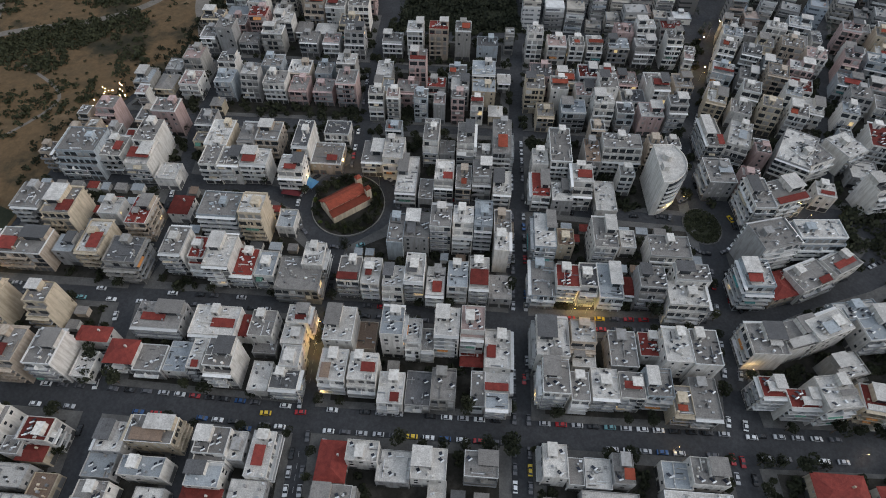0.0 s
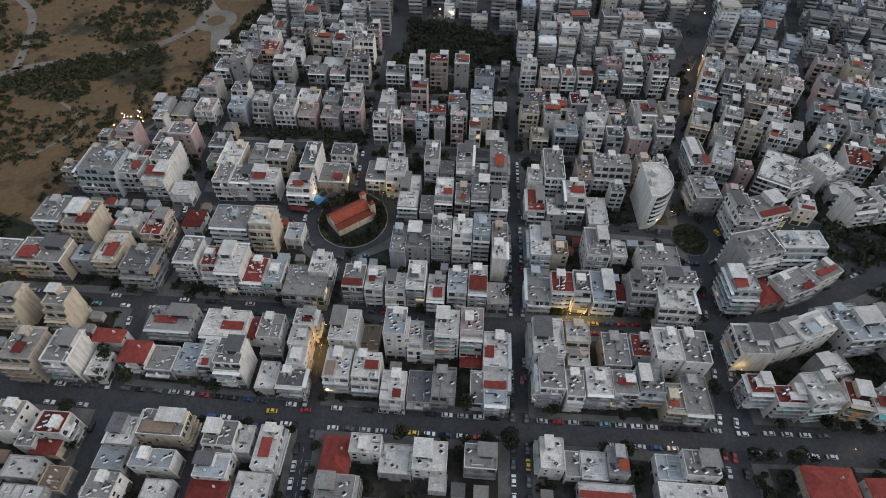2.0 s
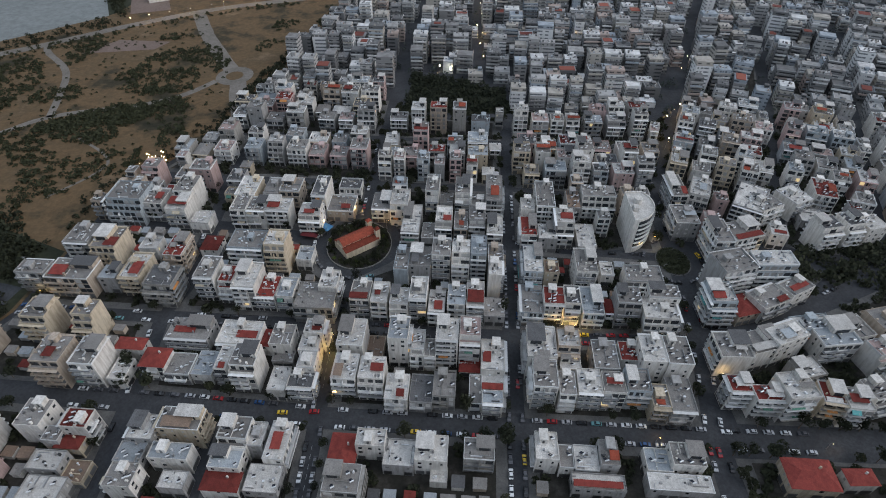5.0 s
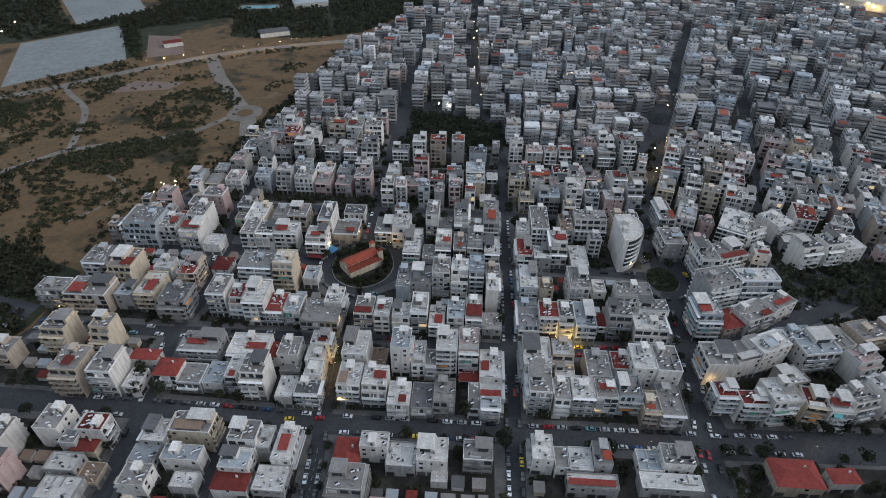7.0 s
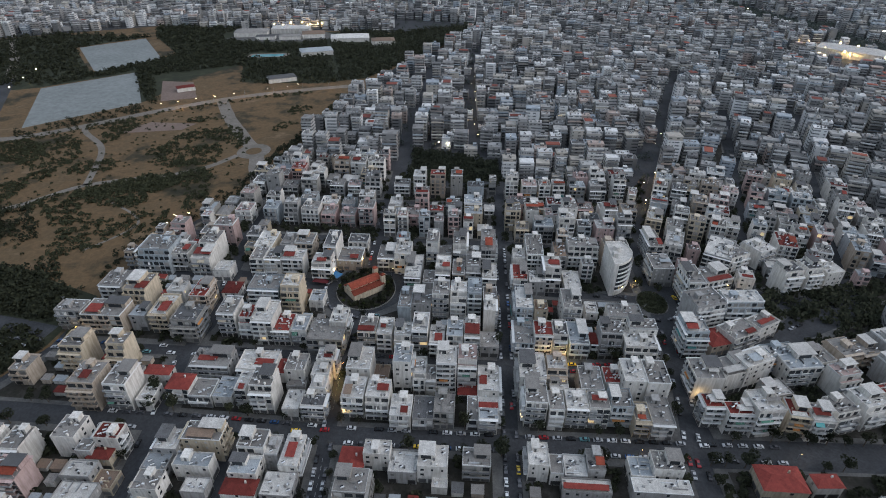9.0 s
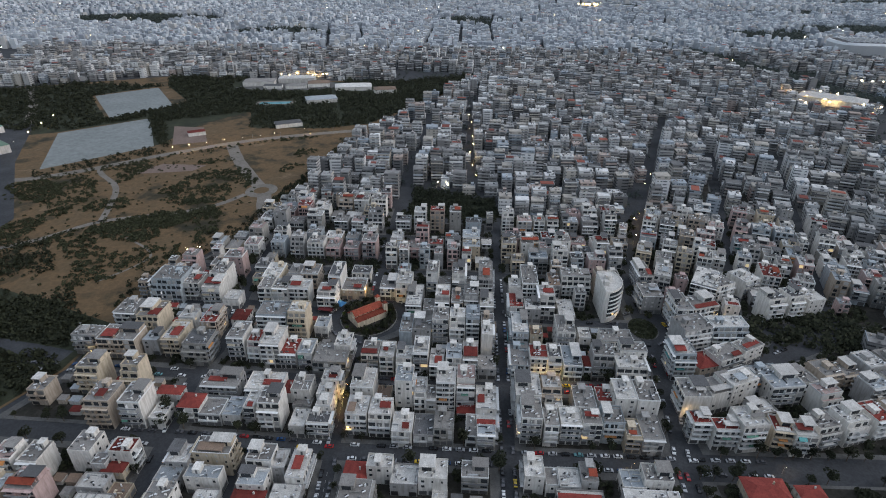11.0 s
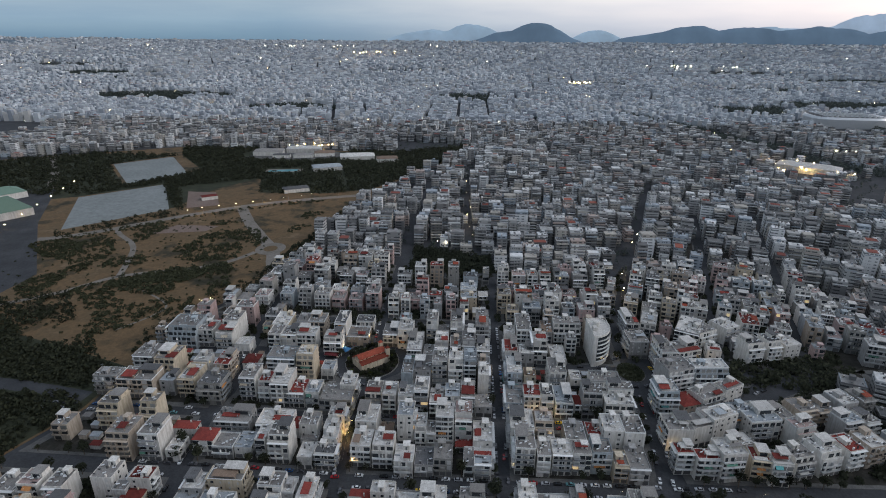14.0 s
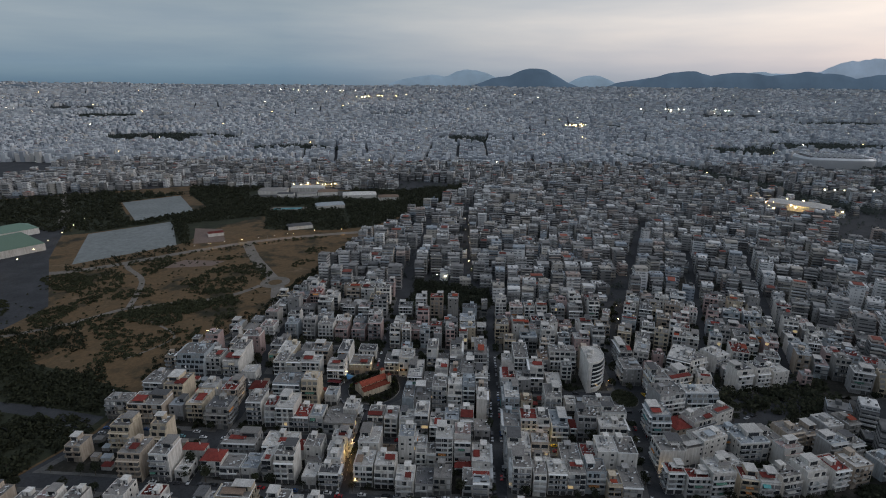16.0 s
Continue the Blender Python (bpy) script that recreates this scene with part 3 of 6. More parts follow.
    for k in range(steps):
        z0, yf = top - FLOOR * (steps - k), -hy + depth * k
        s.box(-hx + 0.15, yf + 0.15, z0, hx - 0.15, yf + depth, z0 + 0.05, False)
    part("roof", s, ROOF[roof[0]], base)
    hp = rng.choice((0.35, 0.7, 0.9))
    s = Shape()
    s.box(-hx, y0, top, hx, y0 + 0.15, top + hp)
    s.box(-hx, hy - 0.15, top, hx, hy, top + hp)
    s.box(-hx, y0 + 0.15, top, -hx + 0.15, hy - 0.15, top + hp)
    s.box(hx - 0.15, y0 + 0.15, top, hx, hy - 0.15, top + hp)
    part("parapet", s, wm if rng.random() < 0.7 else rail, base)
    rw, rd = w, hy - y0
    zr = top + 0.06
    spots = []
    if n >= 3 and rw > 8 and rd > 7 and rng.random() < 0.42:
        # a smaller storey added on part of the roof
        sw, sd, sh = rw * rng.uniform(0.4, 0.6), rd * rng.uniform(0.45, 0.65), 2.85
        sx, sy = rng.choice((-1, 1)) * (hx - sw / 2 - 0.3), hy - sd / 2 - 0.3
        s = Shape()
        s.box(sx - sw / 2, sy - sd / 2, zr - 0.04, sx + sw / 2, sy + sd / 2, zr + sh, False)
        s.slot = 1
        s.box(sx - sw * 0.36, sy - sd / 2 - 0.04, zr + 0.1, sx + sw * 0.3, sy - sd / 2 + 0.02, zr + 2.2)
        s.slot = 2
        s.box(sx - sw / 2 - 0.25, sy - sd / 2 - 0.5, zr + sh, sx + sw / 2 + 0.25, sy + sd / 2 + 0.2, zr + sh + 0.2)
        part("penthouse", s, [wm, glass, ROOF[rng.choice("wgwd")]], base)
        spots.append((sx, sy, max(sw, sd) * 0.62 + 0.4))
    elif n >= 3 and min(rw, rd) > 6:
        sw, sd, sh = rng.uniform(2.6, 3.8), rng.uniform(3.0, 4.5), rng.uniform(2.2, 2.8)
        sx, sy = rng.uniform(-0.7, 0.7) * (hx - sw / 2 - 0.6), hy - sd / 2 - rng.choice((0.3, 0.3, rd * 0.3))
        s = Shape()
        s.box(sx - sw / 2, sy - sd / 2, zr - 0.04, sx + sw / 2, sy + sd / 2, zr + sh, False)
        s.box(sx - sw / 2 - 0.2, sy - sd / 2 - 0.2, zr + sh, sx + sw / 2 + 0.2, sy + sd / 2 + 0.2, zr + sh + 0.18)
        s.slot = 1
        s.box(sx - 0.45, sy - sd / 2 - 0.03, zr, sx + 0.45, sy - sd / 2 + 0.02, zr + 2.0)
        part("stairwell", s, [wm, shop], base)
        spots.append((sx, sy, max(sw, sd) / 2 + 1))
    if len(roof) > 1:
        cw, cd = rw * rng.choice((0.35, 0.5, 0.7, 0.92)), rd * rng.uniform(0.16, 0.5)
        cx, cy = rng.uniform(-0.9, 0.9) * (rw - cw) / 2, y0 + 0.3 + cd / 2 + rng.choice((0.0, 0.15, 0.4)) * max(0.0, rd - cd - 1)
        lo = rng.choice((0.5, 1.4, 1.9))
        hi = lo + rng.uniform(0.2, 0.8)
        s = Shape()
        s.poly([(cx - cw / 2, cy - cd / 2, zr + lo), (cx + cw / 2, cy - cd / 2, zr + lo), (cx + cw / 2, cy + cd / 2, zr + hi), (cx - cw / 2, cy + cd / 2, zr + hi)])
        s.poly([(cx - cw / 2, cy + cd / 2, zr + hi - 0.1), (cx + cw / 2, cy + cd / 2, zr + hi - 0.1), (cx + cw / 2, cy - cd / 2, zr + lo - 0.1), (cx - cw / 2, cy - cd / 2, zr + lo - 0.1)])
        s.slot = 1
        s.box(cx - cw / 2 + 0.2, cy + cd / 2 - 0.6, zr - 0.04, cx + cw / 2 - 0.2, cy + cd / 2 - 0.2, zr + lo)
        for sgn in (-1, 1):
            s.box(cx + sgn * (cw / 2 - 0.25) - 0.12, cy - cd / 2 + 0.1, zr - 0.04, cx + sgn * (cw / 2 - 0.25) + 0.12, cy - cd / 2 + 0.34, zr + lo)
        part("canopy", s, [ROOF[roof[1]], wm], base, ROOF_WORD[roof[1]].replace("flat roof", "canopy").replace("roof", "canopy"))
        spots.append((cx, cy, max(cw, cd) / 2 + 0.8))
    count = rng.randint(0, 1) if n < 2 else rng.randint(1, 3) if n < 4 else rng.randint(2, 5)
    joined = Shape()
    turn = -rot + 205
    for _ in range(count):
        for _ in range(6):
            px, py = rng.uniform(-hx + 1.3, hx - 1.3), rng.uniform(y0 + 1.3, hy - 1.5)
            if hx > 1.6 and all(math.hypot(px - a, py - b) > r for a, b, r in spots):
                if full:
                    o = part("water_heater", HEATER, None, base, "solar water heater with a white tank")
                    o.matrix_local = pose(px, py, zr, 0, 0, turn + rng.uniform(-12, 12))
                else:
                    add_shape(joined, heater_shape().turned(pose(px, py, zr, 0, 0, turn + rng.uniform(-12, 12))))
                spots.append((px, py, 1.5))
                break
    if joined.f:
        part("water_heater_row", joined, [panel_mat, tank_mat, metal], base, "solar water heaters with white tanks", "stuff")
    # small roof clutter: flues, kerbs, dividing walls, crates, pipes
    s = Shape()
    for _ in range(int(rw * rd / 14) + 2):
        px, py = rng.uniform(-hx + 0.8, hx - 0.8), rng.uniform(y0 + 0.8, hy - 0.8)
        if any(math.hypot(px - a, py - b) < r * 0.75 for a, b, r in spots):
            continue
        s.slot = rng.choice((0, 0, 1, 2, 3))
        q = rng.random()
        if q < 0.4:
            e = rng.uniform(0.2, 0.4)
            s.box(px - e, py - e, zr - 0.02, px + e, py + e, zr + rng.uniform(0.6, 1.7))
        elif q < 0.6:
            e = min(rng.uniform(1.0, 3.0), hx - 0.3 - abs(px))
            s.box(px - e, py - 0.08, zr - 0.02, px + e, py + 0.08, zr + rng.uniform(0.3, 1.0))
        elif q < 0.75:
            e = min(rng.uniform(1.0, 3.0), hy - 0.3 - py, py - y0 - 0.3)
            s.box(px - 0.08, py - e, zr - 0.02, px + 0.08, py + e, zr + rng.uniform(0.2, 0.9))
        elif q < 0.9:
            s.box(px - 0.5, py - 0.35, zr - 0.02, px + 0.5, py + 0.35, zr + rng.uniform(0.4, 0.9))
        else:
            s.tube((px, py, zr - 0.02), (px, py, zr + rng.uniform(0.7, 1.3)), 0.5, 0.5, 8)
    if s.f:
        part("roof_clutter", s, [wm, metal, shop, tank_mat], base, "flues, low walls and crates on the roof", "stuff")
    if full and n >= 3:
        for mesh, nm, p in ((ANTENNA, "antenna", 0.6), (COOLER, "air_conditioner", 0.5)):
            if rng.random() < p:
                px, py = rng.uniform(-hx + 1, hx - 1), rng.uniform(y0 + 1, hy - 1)
                if all(math.hypot(px - a, py - b) > r * 0.7 for a, b, r in spots):
                    part(nm, mesh, None, base).matrix_local = pose(px, py, zr, 0, 0, rng.uniform(0, 180))
    return base


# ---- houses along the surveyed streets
house(-39.2, 103.9, 10.4, 13.7, -2.5, 1, "r", "W", "00ww", "p")
house(-28.3, 105.9, 11.0, 7.0, -2.5, 3, "w", "W", "wwww")
house(-17.4, 102.0, 11.6, 10.7, -2.5, 2, "w", "G", "wwww")
house(-5.2, 102.3, 12.1, 10.4, -2.5, 3, "w", "W", "wwbw")
house(12.6, 102.8, 11.5, 8.6, -2.5, 3, "g", "N", "bwww")
house(-36.3, 88.0, 12.7, 12.2, -2.5, 4, "g", "N", "bwbb")
house(-2.3, 95.3, 6.4, 6.2, -2.5, 1, "w", "W", "wwww")
house(37.7, 104.5, 8.4, 11.2, -2.5, 3, "w", "W", "wwbw")
house(45.1, 102.0, 5.3, 9.0, -2.5, 2, "g", "W", "wwww")
house(52.5, 101.6, 8.9, 10.0, -2.5, 2, "w", "G", "wwww")
house(60.8, 102.8, 7.0, 10.1, -2.5, 3, "go", "G", "wwww")
house(55.7, 92.8, 19.2, 6.0, -2.5, 2, "wr", "G", "wwww")
house(79.5, 101.9, 9.6, 9.0, -2.5, 2, "b", "W", "wwww")
house(89.6, 102.6, 12.0, 9.0, -2.5, 3, "g", "W", "wwww")
house(85.5, 93.5, 23.0, 6.4, -2.5, 2, "w", "G", "wwww")
house(134.3, 98.0, 17.6, 11.6, -2.5, 2, "r", "C", "wwww", "p")
house(152.3, 97.3, 10.7, 6.0, 1.6, 2, "r", "W", "wwww", "p")
house(-79.6, 106.2, 11.2, 10.7, -2.5, 4, "g", "W", "bw0w")
house(-71.9, 106.3, 6.5, 9.7, -2.5, 3, "w", "G", "wwww")
house(-63.0, 103.9, 7.8, 15.4, -2.5, 3, "wr", "W", "wwwb")
house(-80.6, 96.7, 11.6, 7.8, -2.5, 3, "b", "W", "wwww")
house(-80.8, 89.4, 13.6, 6.9, -2.5, 2, "r", "W", "wwww", "p")
house(-65.9, 90.9, 12.5, 10.4, -2.5, 2, "w", "G", "wwww")
house(-101.0, 110.1, 16.2, 9.2, -2.5, 4, "gt", "C", "wwbb")
house(-101.9, 98.6, 15.0, 6.5, -2.5, 3, "b", "W", "wwww")
house(-115.6, 108.2, 9.8, 10.4, -2.5, 3, "w", "G", "wwbw")
house(-117.9, 99.2, 10.2, 8.0, -2.5, 2, "b", "G", "wwww")
house(-116.0, 89.2, 10.3, 8.7, -2.5, 3, "g", "W", "wwbw")
house(-98.1, 89.3, 9.8, 6.6, -2.5, 2, "w", "G", "wwww")
house(-140.4, 109.0, 10.2, 7.9, -2.5, 4, "r", "W", "wwbb")
house(-158.5, 111.3, 10.0, 11.4, -2.5, 4, "g", "W", "wwww")
house(-148.5, 104.2, 6.5, 6.0, -2.5, 3, "g", "G", "wwww")
house(-142.7, 103.0, 9.6, 6.0, -2.5, 2, "r", "C", "wwww", "p")
house(-147.1, 95.1, 12.1, 7.5, -2.5, 2, "w", "G", "wwww")
house(-136.3, 92.6, 8.5, 8.3, -2.5, 1, "t", "C", "wwww")
house(-143.4, 84.8, 14.9, 9.0, -2.5, 2, "w", "G", "wwww")
house(-124.5, 140.3, 10.9, 9.6, -2.3, 3, "r", "W", "bw0w", "p")
house(-114.0, 139.2, 10.8, 10.9, -2.3, 2, "g", "G", "bwww")
house(-103.7, 140.4, 8.8, 12.5, -2.3, 2, "b", "W", "wwww")
house(-93.9, 139.0, 5.2, 12.1, -2.3, 4, "wr", "W", "bw00")
house(-84.0, 137.3, 10.5, 12.8, -2.3, 5, "g", "W", "bw00")
house(-70.3, 133.1, 7.6, 11.8, -2.3, 2, "w", "W", "wwww")
house(-60.1, 131.1, 10.5, 8.0, -2.3, 3, "d", "W", "bwwb")
house(-58.7, 138.8, 7.2, 8.5, -2.3, 4, "w", "W", "wwww")
house(-115.3, 156.5, 19.0, 11.8, -2.3, 3, "gr", "G", "bwww")
house(-92.2, 154.6, 18.2, 12.8, -2.3, 3, "wr", "W", "bw00")
house(-81.3, 154.7, 5.0, 9.3, -2.3, 2, "r", "W", "wwww", "p")
house(-73.3, 154.0, 9.7, 11.4, -2.3, 3, "g", "W", "wwww")
house(-58.9, 156.8, 8.8, 7.9, -2.3, 4, "wr", "W", "wwwb")
house(-60.3, 149.7, 8.7, 8.7, -2.3, 3, "w", "W", "wwww")
house(-72.2, 146.8, 9.2, 6.0, -2.3, 1, "g", "G", "wwww")
house(-165.5, 138.1, 12.3, 15.1, -2.3, 5, "gr", "T", "bb00")
house(-149.5, 138.1, 10.5, 13.7, -2.3, 5, "g", "W", "bb00")
house(-138.4, 136.1, 7.4, 10.5, -2.3, 2, "w", "W", "wwww")
house(-138.0, 147.4, 12.5, 6.0, -2.3, 3, "r", "W", "wwww", "p")
house(-162.5, 159.9, 9.3, 12.6, -2.3, 5, "g", "C", "bb00")
house(-183.8, 160.3, 11.5, 12.9, -2.3, 5, "g", "C", "bb00")
house(-117.2, 189.2, 9.3, 14.1, -2.3, 5, "g", "W", "bb00")
house(-107.4, 187.1, 6.8, 12.8, -2.3, 4, "r", "W", "bb00")
house(-96.5, 184.6, 10.8, 16.3, -2.3, 5, "w", "W", "bb00")
house(-87.4, 183.3, 9.7, 14.0, -2.3, 3, "r", "W", "bb00", "f")
house(-77.8, 182.4, 8.0, 12.6, -2.3, 3, "b", "W", "bb0w")
house(-63.0, 178.0, 18.3, 16.5, -2.3, 3, "g", "N", "bwwb")
house(-57.8, 186.3, 8.8, 11.8, -2.3, 4, "w", "W", "wwwb")
house(-103.2, 209.8, 17.6, 13.8, -2.3, 5, "g", "B", "bb00")
house(-87.8, 207.5, 10.5, 13.2, -2.3, 6, "w", "C", "bb00")
house(-75.2, 210.1, 8.1, 10.5, -2.3, 2, "b", "W", "wwww")
house(-126.8, 217.2, 9.3, 10.9, -2.3, 2, "r", "W", "wwww", "p")
house(-140.0, 208.2, 9.4, 15.5, -2.3, 4, "rg", "T", "bb0b", "f")
house(-156.1, 212.3, 9.3, 9.8, -2.3, 3, "w", "W", "wwww")
house(-177.8, 211.9, 13.0, 17.3, -2.3, 4, "gr", "C", "bb00")
house(-192.6, 215.3, 12.7, 14.7, -2.3, 4, "g", "G", "bbb0")
house(-154.6, 192.5, 10.2, 17.1, -2.3, 4, "wr", "C", "bb00")
house(-138.7, 184.8, 14.0, 15.0, -2.3, 4, "d", "N", "bbbb")
house(-184.7, 189.3, 21.7, 13.6, -2.3, 4, "gr", "T", "bb00")
house(-204.0, 189.9, 14.4, 9.0, -2.3, 4, "g", "G", "bb00")
house(-182.3, 247.8, 19.3, 19.9, -2.3, 5, "g", "B", "bbb0")
house(-167.9, 249.0, 11.3, 13.5, -2.3, 4, "gr", "W", "bb00")
house(-152.4, 243.8, 11.6, 14.9, -2.3, 4, "wr", "W", "bb00")
house(-152.2, 256.4, 10.8, 17.2, -2.3, 5, "g", "W", "bb00")
house(-139.1, 237.8, 10.5, 10.7, -2.3, 2, "w", "W", "wwww")
house(-117.8, 246.2, 8.8, 17.7, -2.3, 4, "g", "W", "bb0w")
house(-108.2, 243.4, 10.2, 11.4, -2.3, 4, "g", "W", "bb00")
house(-96.2, 243.3, 13.0, 10.5, -2.3, 4, "wr", "W", "bb00")
house(-77.6, 238.8, 11.9, 12.0, -2.3, 4, "wr", "W", "bb0w")
house(-103.9, 261.2, 8.3, 14.6, -2.3, 4, "g", "G", "bb00")
house(-93.4, 261.5, 11.6, 14.8, -2.3, 4, "g", "T", "bb0w")
house(-74.7, 257.8, 8.0, 19.2, -2.3, 5, "d", "W", "bb00")
house(-117.8, 260.1, 11.3, 18.3, -2.3, 4, "w", "C", "bb00")
house(-42.4, 136.1, 10.1, 12.8, -2.3, 4, "wt", "W", "bww0")
house(-31.2, 134.9, 10.6, 12.7, -2.3, 4, "wr", "W", "bw00")
house(-20.4, 129.1, 9.4, 12.3, -2.3, 3, "wr", "W", "bw00")
house(-10.4, 130.2, 9.4, 13.4, -2.3, 2, "d", "G", "bwww")
house(-1.0, 130.9, 9.2, 12.5, -2.3, 3, "g", "N", "bw0w")
house(11.9, 130.9, 5.4, 14.0, -2.3, 2, "g", "W", "bwww")
house(18.5, 125.1, 8.3, 6.0, -2.3, 3, "b", "W", "bwwb")
house(19.2, 134.3, 9.6, 9.3, -2.3, 2, "wr", "W", "wwwb")
house(19.4, 145.8, 10.0, 16.2, -2.3, 3, "wr", "W", "wwwb")
house(-41.6, 151.8, 11.2, 14.6, -2.3, 5, "w", "W", "wb00")
house(-32.2, 152.9, 7.5, 12.1, -2.3, 1, "t", "T", "wwww")
house(-21.1, 151.8, 8.6, 11.8, -2.3, 6, "b", "W", "wbwb")
house(-13.1, 150.3, 6.0, 12.3, -2.3, 4, "w", "W", "bw00")
house(-7.5, 148.9, 5.0, 9.6, -2.3, 3, "g", "W", "bw00")
house(-0.3, 152.4, 9.5, 12.1, -2.3, 6, "w", "W", "bw0w")
house(9.5, 152.9, 9.0, 12.4, -2.3, 6, "p", "W", "bw00")
house(10.1, 144.3, 9.6, 6.0, -2.3, 1, "r", "W", "wwww", "p")
house(-41.7, 179.3, 9.3, 12.4, -2.3, 4, "gr", "W", "bw00")
house(-32.5, 178.6, 7.8, 13.3, -2.3, 4, "wr", "W", "bw00")
house(-23.0, 175.1, 8.7, 11.8, -2.3, 4, "w", "W", "bw00")
house(-14.2, 178.7, 8.0, 14.4, -2.3, 5, "wd", "W", "bw00")
house(-5.6, 176.3, 7.8, 14.3, -2.3, 3, "wr", "G", "bw00")
house(3.6, 178.3, 8.5, 13.1, -2.3, 4, "b", "W", "bw00")
house(12.5, 179.0, 8.2, 15.7, -2.3, 4, "wr", "W", "bw00")
house(21.7, 176.3, 9.6, 11.8, -2.3, 2, "g", "G", "wwww")
house(22.2, 193.7, 6.3, 10.2, -2.3, 5, "w", "W", "0w0b")
house(-23.9, 201.7, 7.0, 16.3, -2.3, 4, "g", "B", "0bww")
house(-14.7, 203.8, 10.9, 14.7, -2.3, 4, "gd", "G", "wbww")
house(-4.2, 204.5, 9.2, 12.2, -2.3, 6, "g", "W", "bb00")
house(5.5, 203.8, 9.0, 12.9, -2.3, 6, "w", "W", "bb00")
house(14.4, 206.4, 7.9, 14.4, -2.3, 6, "b", "B", "bb00")
house(23.2, 206.6, 7.6, 13.1, -2.3, 4, "g", "T", "wb0b")
house(-21.5, 237.6, 9.9, 24.0, -2.3, 3, "w", "G", "bw00")
house(-12.2, 231.5, 6.8, 12.8, -2.3, 2, "g", "G", "wwww")
house(-3.6, 236.8, 9.0, 15.1, -2.3, 4, "wr", "W", "bw00")
house(5.8, 236.3, 7.4, 15.1, -2.3, 3, "go", "T", "bw00")
house(14.7, 238.7, 9.1, 13.6, -2.3, 4, "g", "G", "bw00")
house(24.2, 233.4, 8.7, 14.5, -2.3, 3, "w", "W", "bw0w")
house(-39.6, 252.7, 10.4, 14.5, -2.3, 3, "g", "G", "bww0")
house(-29.0, 251.6, 10.0, 16.6, -2.3, 4, "w", "W", "bw00")
house(-10.7, 262.0, 7.7, 18.0, -2.3, 5, "g", "W", "bw00")
house(6.6, 260.1, 8.5, 17.3, -2.3, 5, "g", "W", "bw0b")
house(24.7, 260.0, 9.3, 24.8, -2.3, 5, "go", "G", "bw0b")
house(-2.6, 260.1, 7.6, 10.3, -2.3, 2, "g", "G", "wwww")
house(15.8, 255.4, 8.3, 10.1, -2.3, 3, "g", "W", "wwww")
house(-62.9, 253.5, 15.2, 15.1, -2.3, 2, "gr", "T", "wwww")
house(39.7, 132.9, 9.8, 13.3, -2.3, 5, "g", "W", "bwb0")
house(48.7, 130.4, 6.7, 11.0, -2.3, 4, "g", "W", "bw00")
house(57.9, 131.9, 9.7, 11.3, -2.3, 4, "w", "W", "bw00")
house(67.7, 131.4, 9.0, 10.1, -2.3, 4, "gr", "W", "bw00")
house(77.8, 132.8, 9.8, 10.9, -2.3, 4, "g", "B", "bw00")
house(86.1, 127.4, 7.1, 11.0, -2.3, 3, "go", "C", "bw00")
house(94.8, 128.6, 9.9, 15.5, -2.3, 3, "g", "G", "bw0w")
house(39.8, 148.6, 12.3, 16.1, -2.3, 5, "wg", "W", "wbb0")
house(51.7, 150.4, 9.5, 11.3, -2.3, 5, "w", "T", "bw00")
house(52.2, 143.5, 8.8, 8.4, -2.3, 3, "w", "W", "wwww")
house(67.9, 147.6, 10.5, 15.1, -2.3, 3, "g", "G", "wwww")
house(79.7, 149.9, 10.2, 10.2, -2.3, 3, "r", "W", "wwww", "f")
house(86.6, 146.6, 10.1, 13.8, -2.3, 5, "w", "W", "wbww")
house(97.0, 146.1, 10.4, 14.6, -2.3, 5, "g", "W", "wb0w")
house(39.6, 179.5, 10.2, 17.8, -2.3, 3, "g", "B", "bwb0")
house(49.3, 178.7, 9.5, 11.1, -2.3, 4, "r", "W", "bw00", "f")
house(58.0, 178.7, 7.2, 13.2, -2.3, 4, "d", "W", "bw00")
house(67.5, 178.8, 9.9, 17.3, -2.3, 3, "b", "B", "bw00")
house(77.4, 178.6, 6.1, 8.6, -2.3, 2, "r", "W", "bw00", "p")
house(83.3, 176.6, 10.8, 12.0, -2.3, 5, "g", "G", "bb00")
house(97.1, 170.8, 15.6, 12.8, -2.3, 4, "w", "W", "bw0b")
house(100.1, 180.0, 14.2, 8.2, -2.3, 5, "g", "W", "wwww")
house(41.2, 200.5, 9.4, 18.7, -2.3, 5, "w", "B", "bbbw")
house(51.3, 201.4, 7.3, 9.3, -2.3, 3, "t", "C", "wwww")
house(67.1, 199.9, 10.2, 16.5, -2.3, 5, "g", "W", "bbww")
house(80.0, 203.6, 6.6, 9.8, -2.3, 2, "w", "W", "wwww")
house(96.5, 197.7, 17.8, 11.5, -2.3, 3, "g", "W", "bb0b")
house(42.7, 233.1, 8.6, 15.8, -2.3, 3, "r", "W", "bwb0", "f")
house(52.6, 229.3, 10.0, 12.3, -2.3, 3, "w", "G", "wwww")
house(61.9, 234.2, 9.6, 15.5, -2.3, 5, "wr", "W", "bwbw")
house(84.2, 257.0, 18.9, 13.9, -2.3, 5, "g", "W", "bw00")
house(69.7, 255.1, 7.5, 16.6, -2.3, 4, "t", "G", "bw00")
house(43.2, 248.9, 7.7, 10.8, -2.3, 4, "w", "W", "wwww")
house(53.1, 254.5, 10.3, 23.8, -2.3, 5, "g", "W", "bwww")
house(73.5, 229.3, 9.8, 18.8, -2.3, 2, "w", "W", "wwww")
house(118.8, 132.4, 8.6, 7.9, 0.0, 4, "rw", "W", "bwb0", "f")
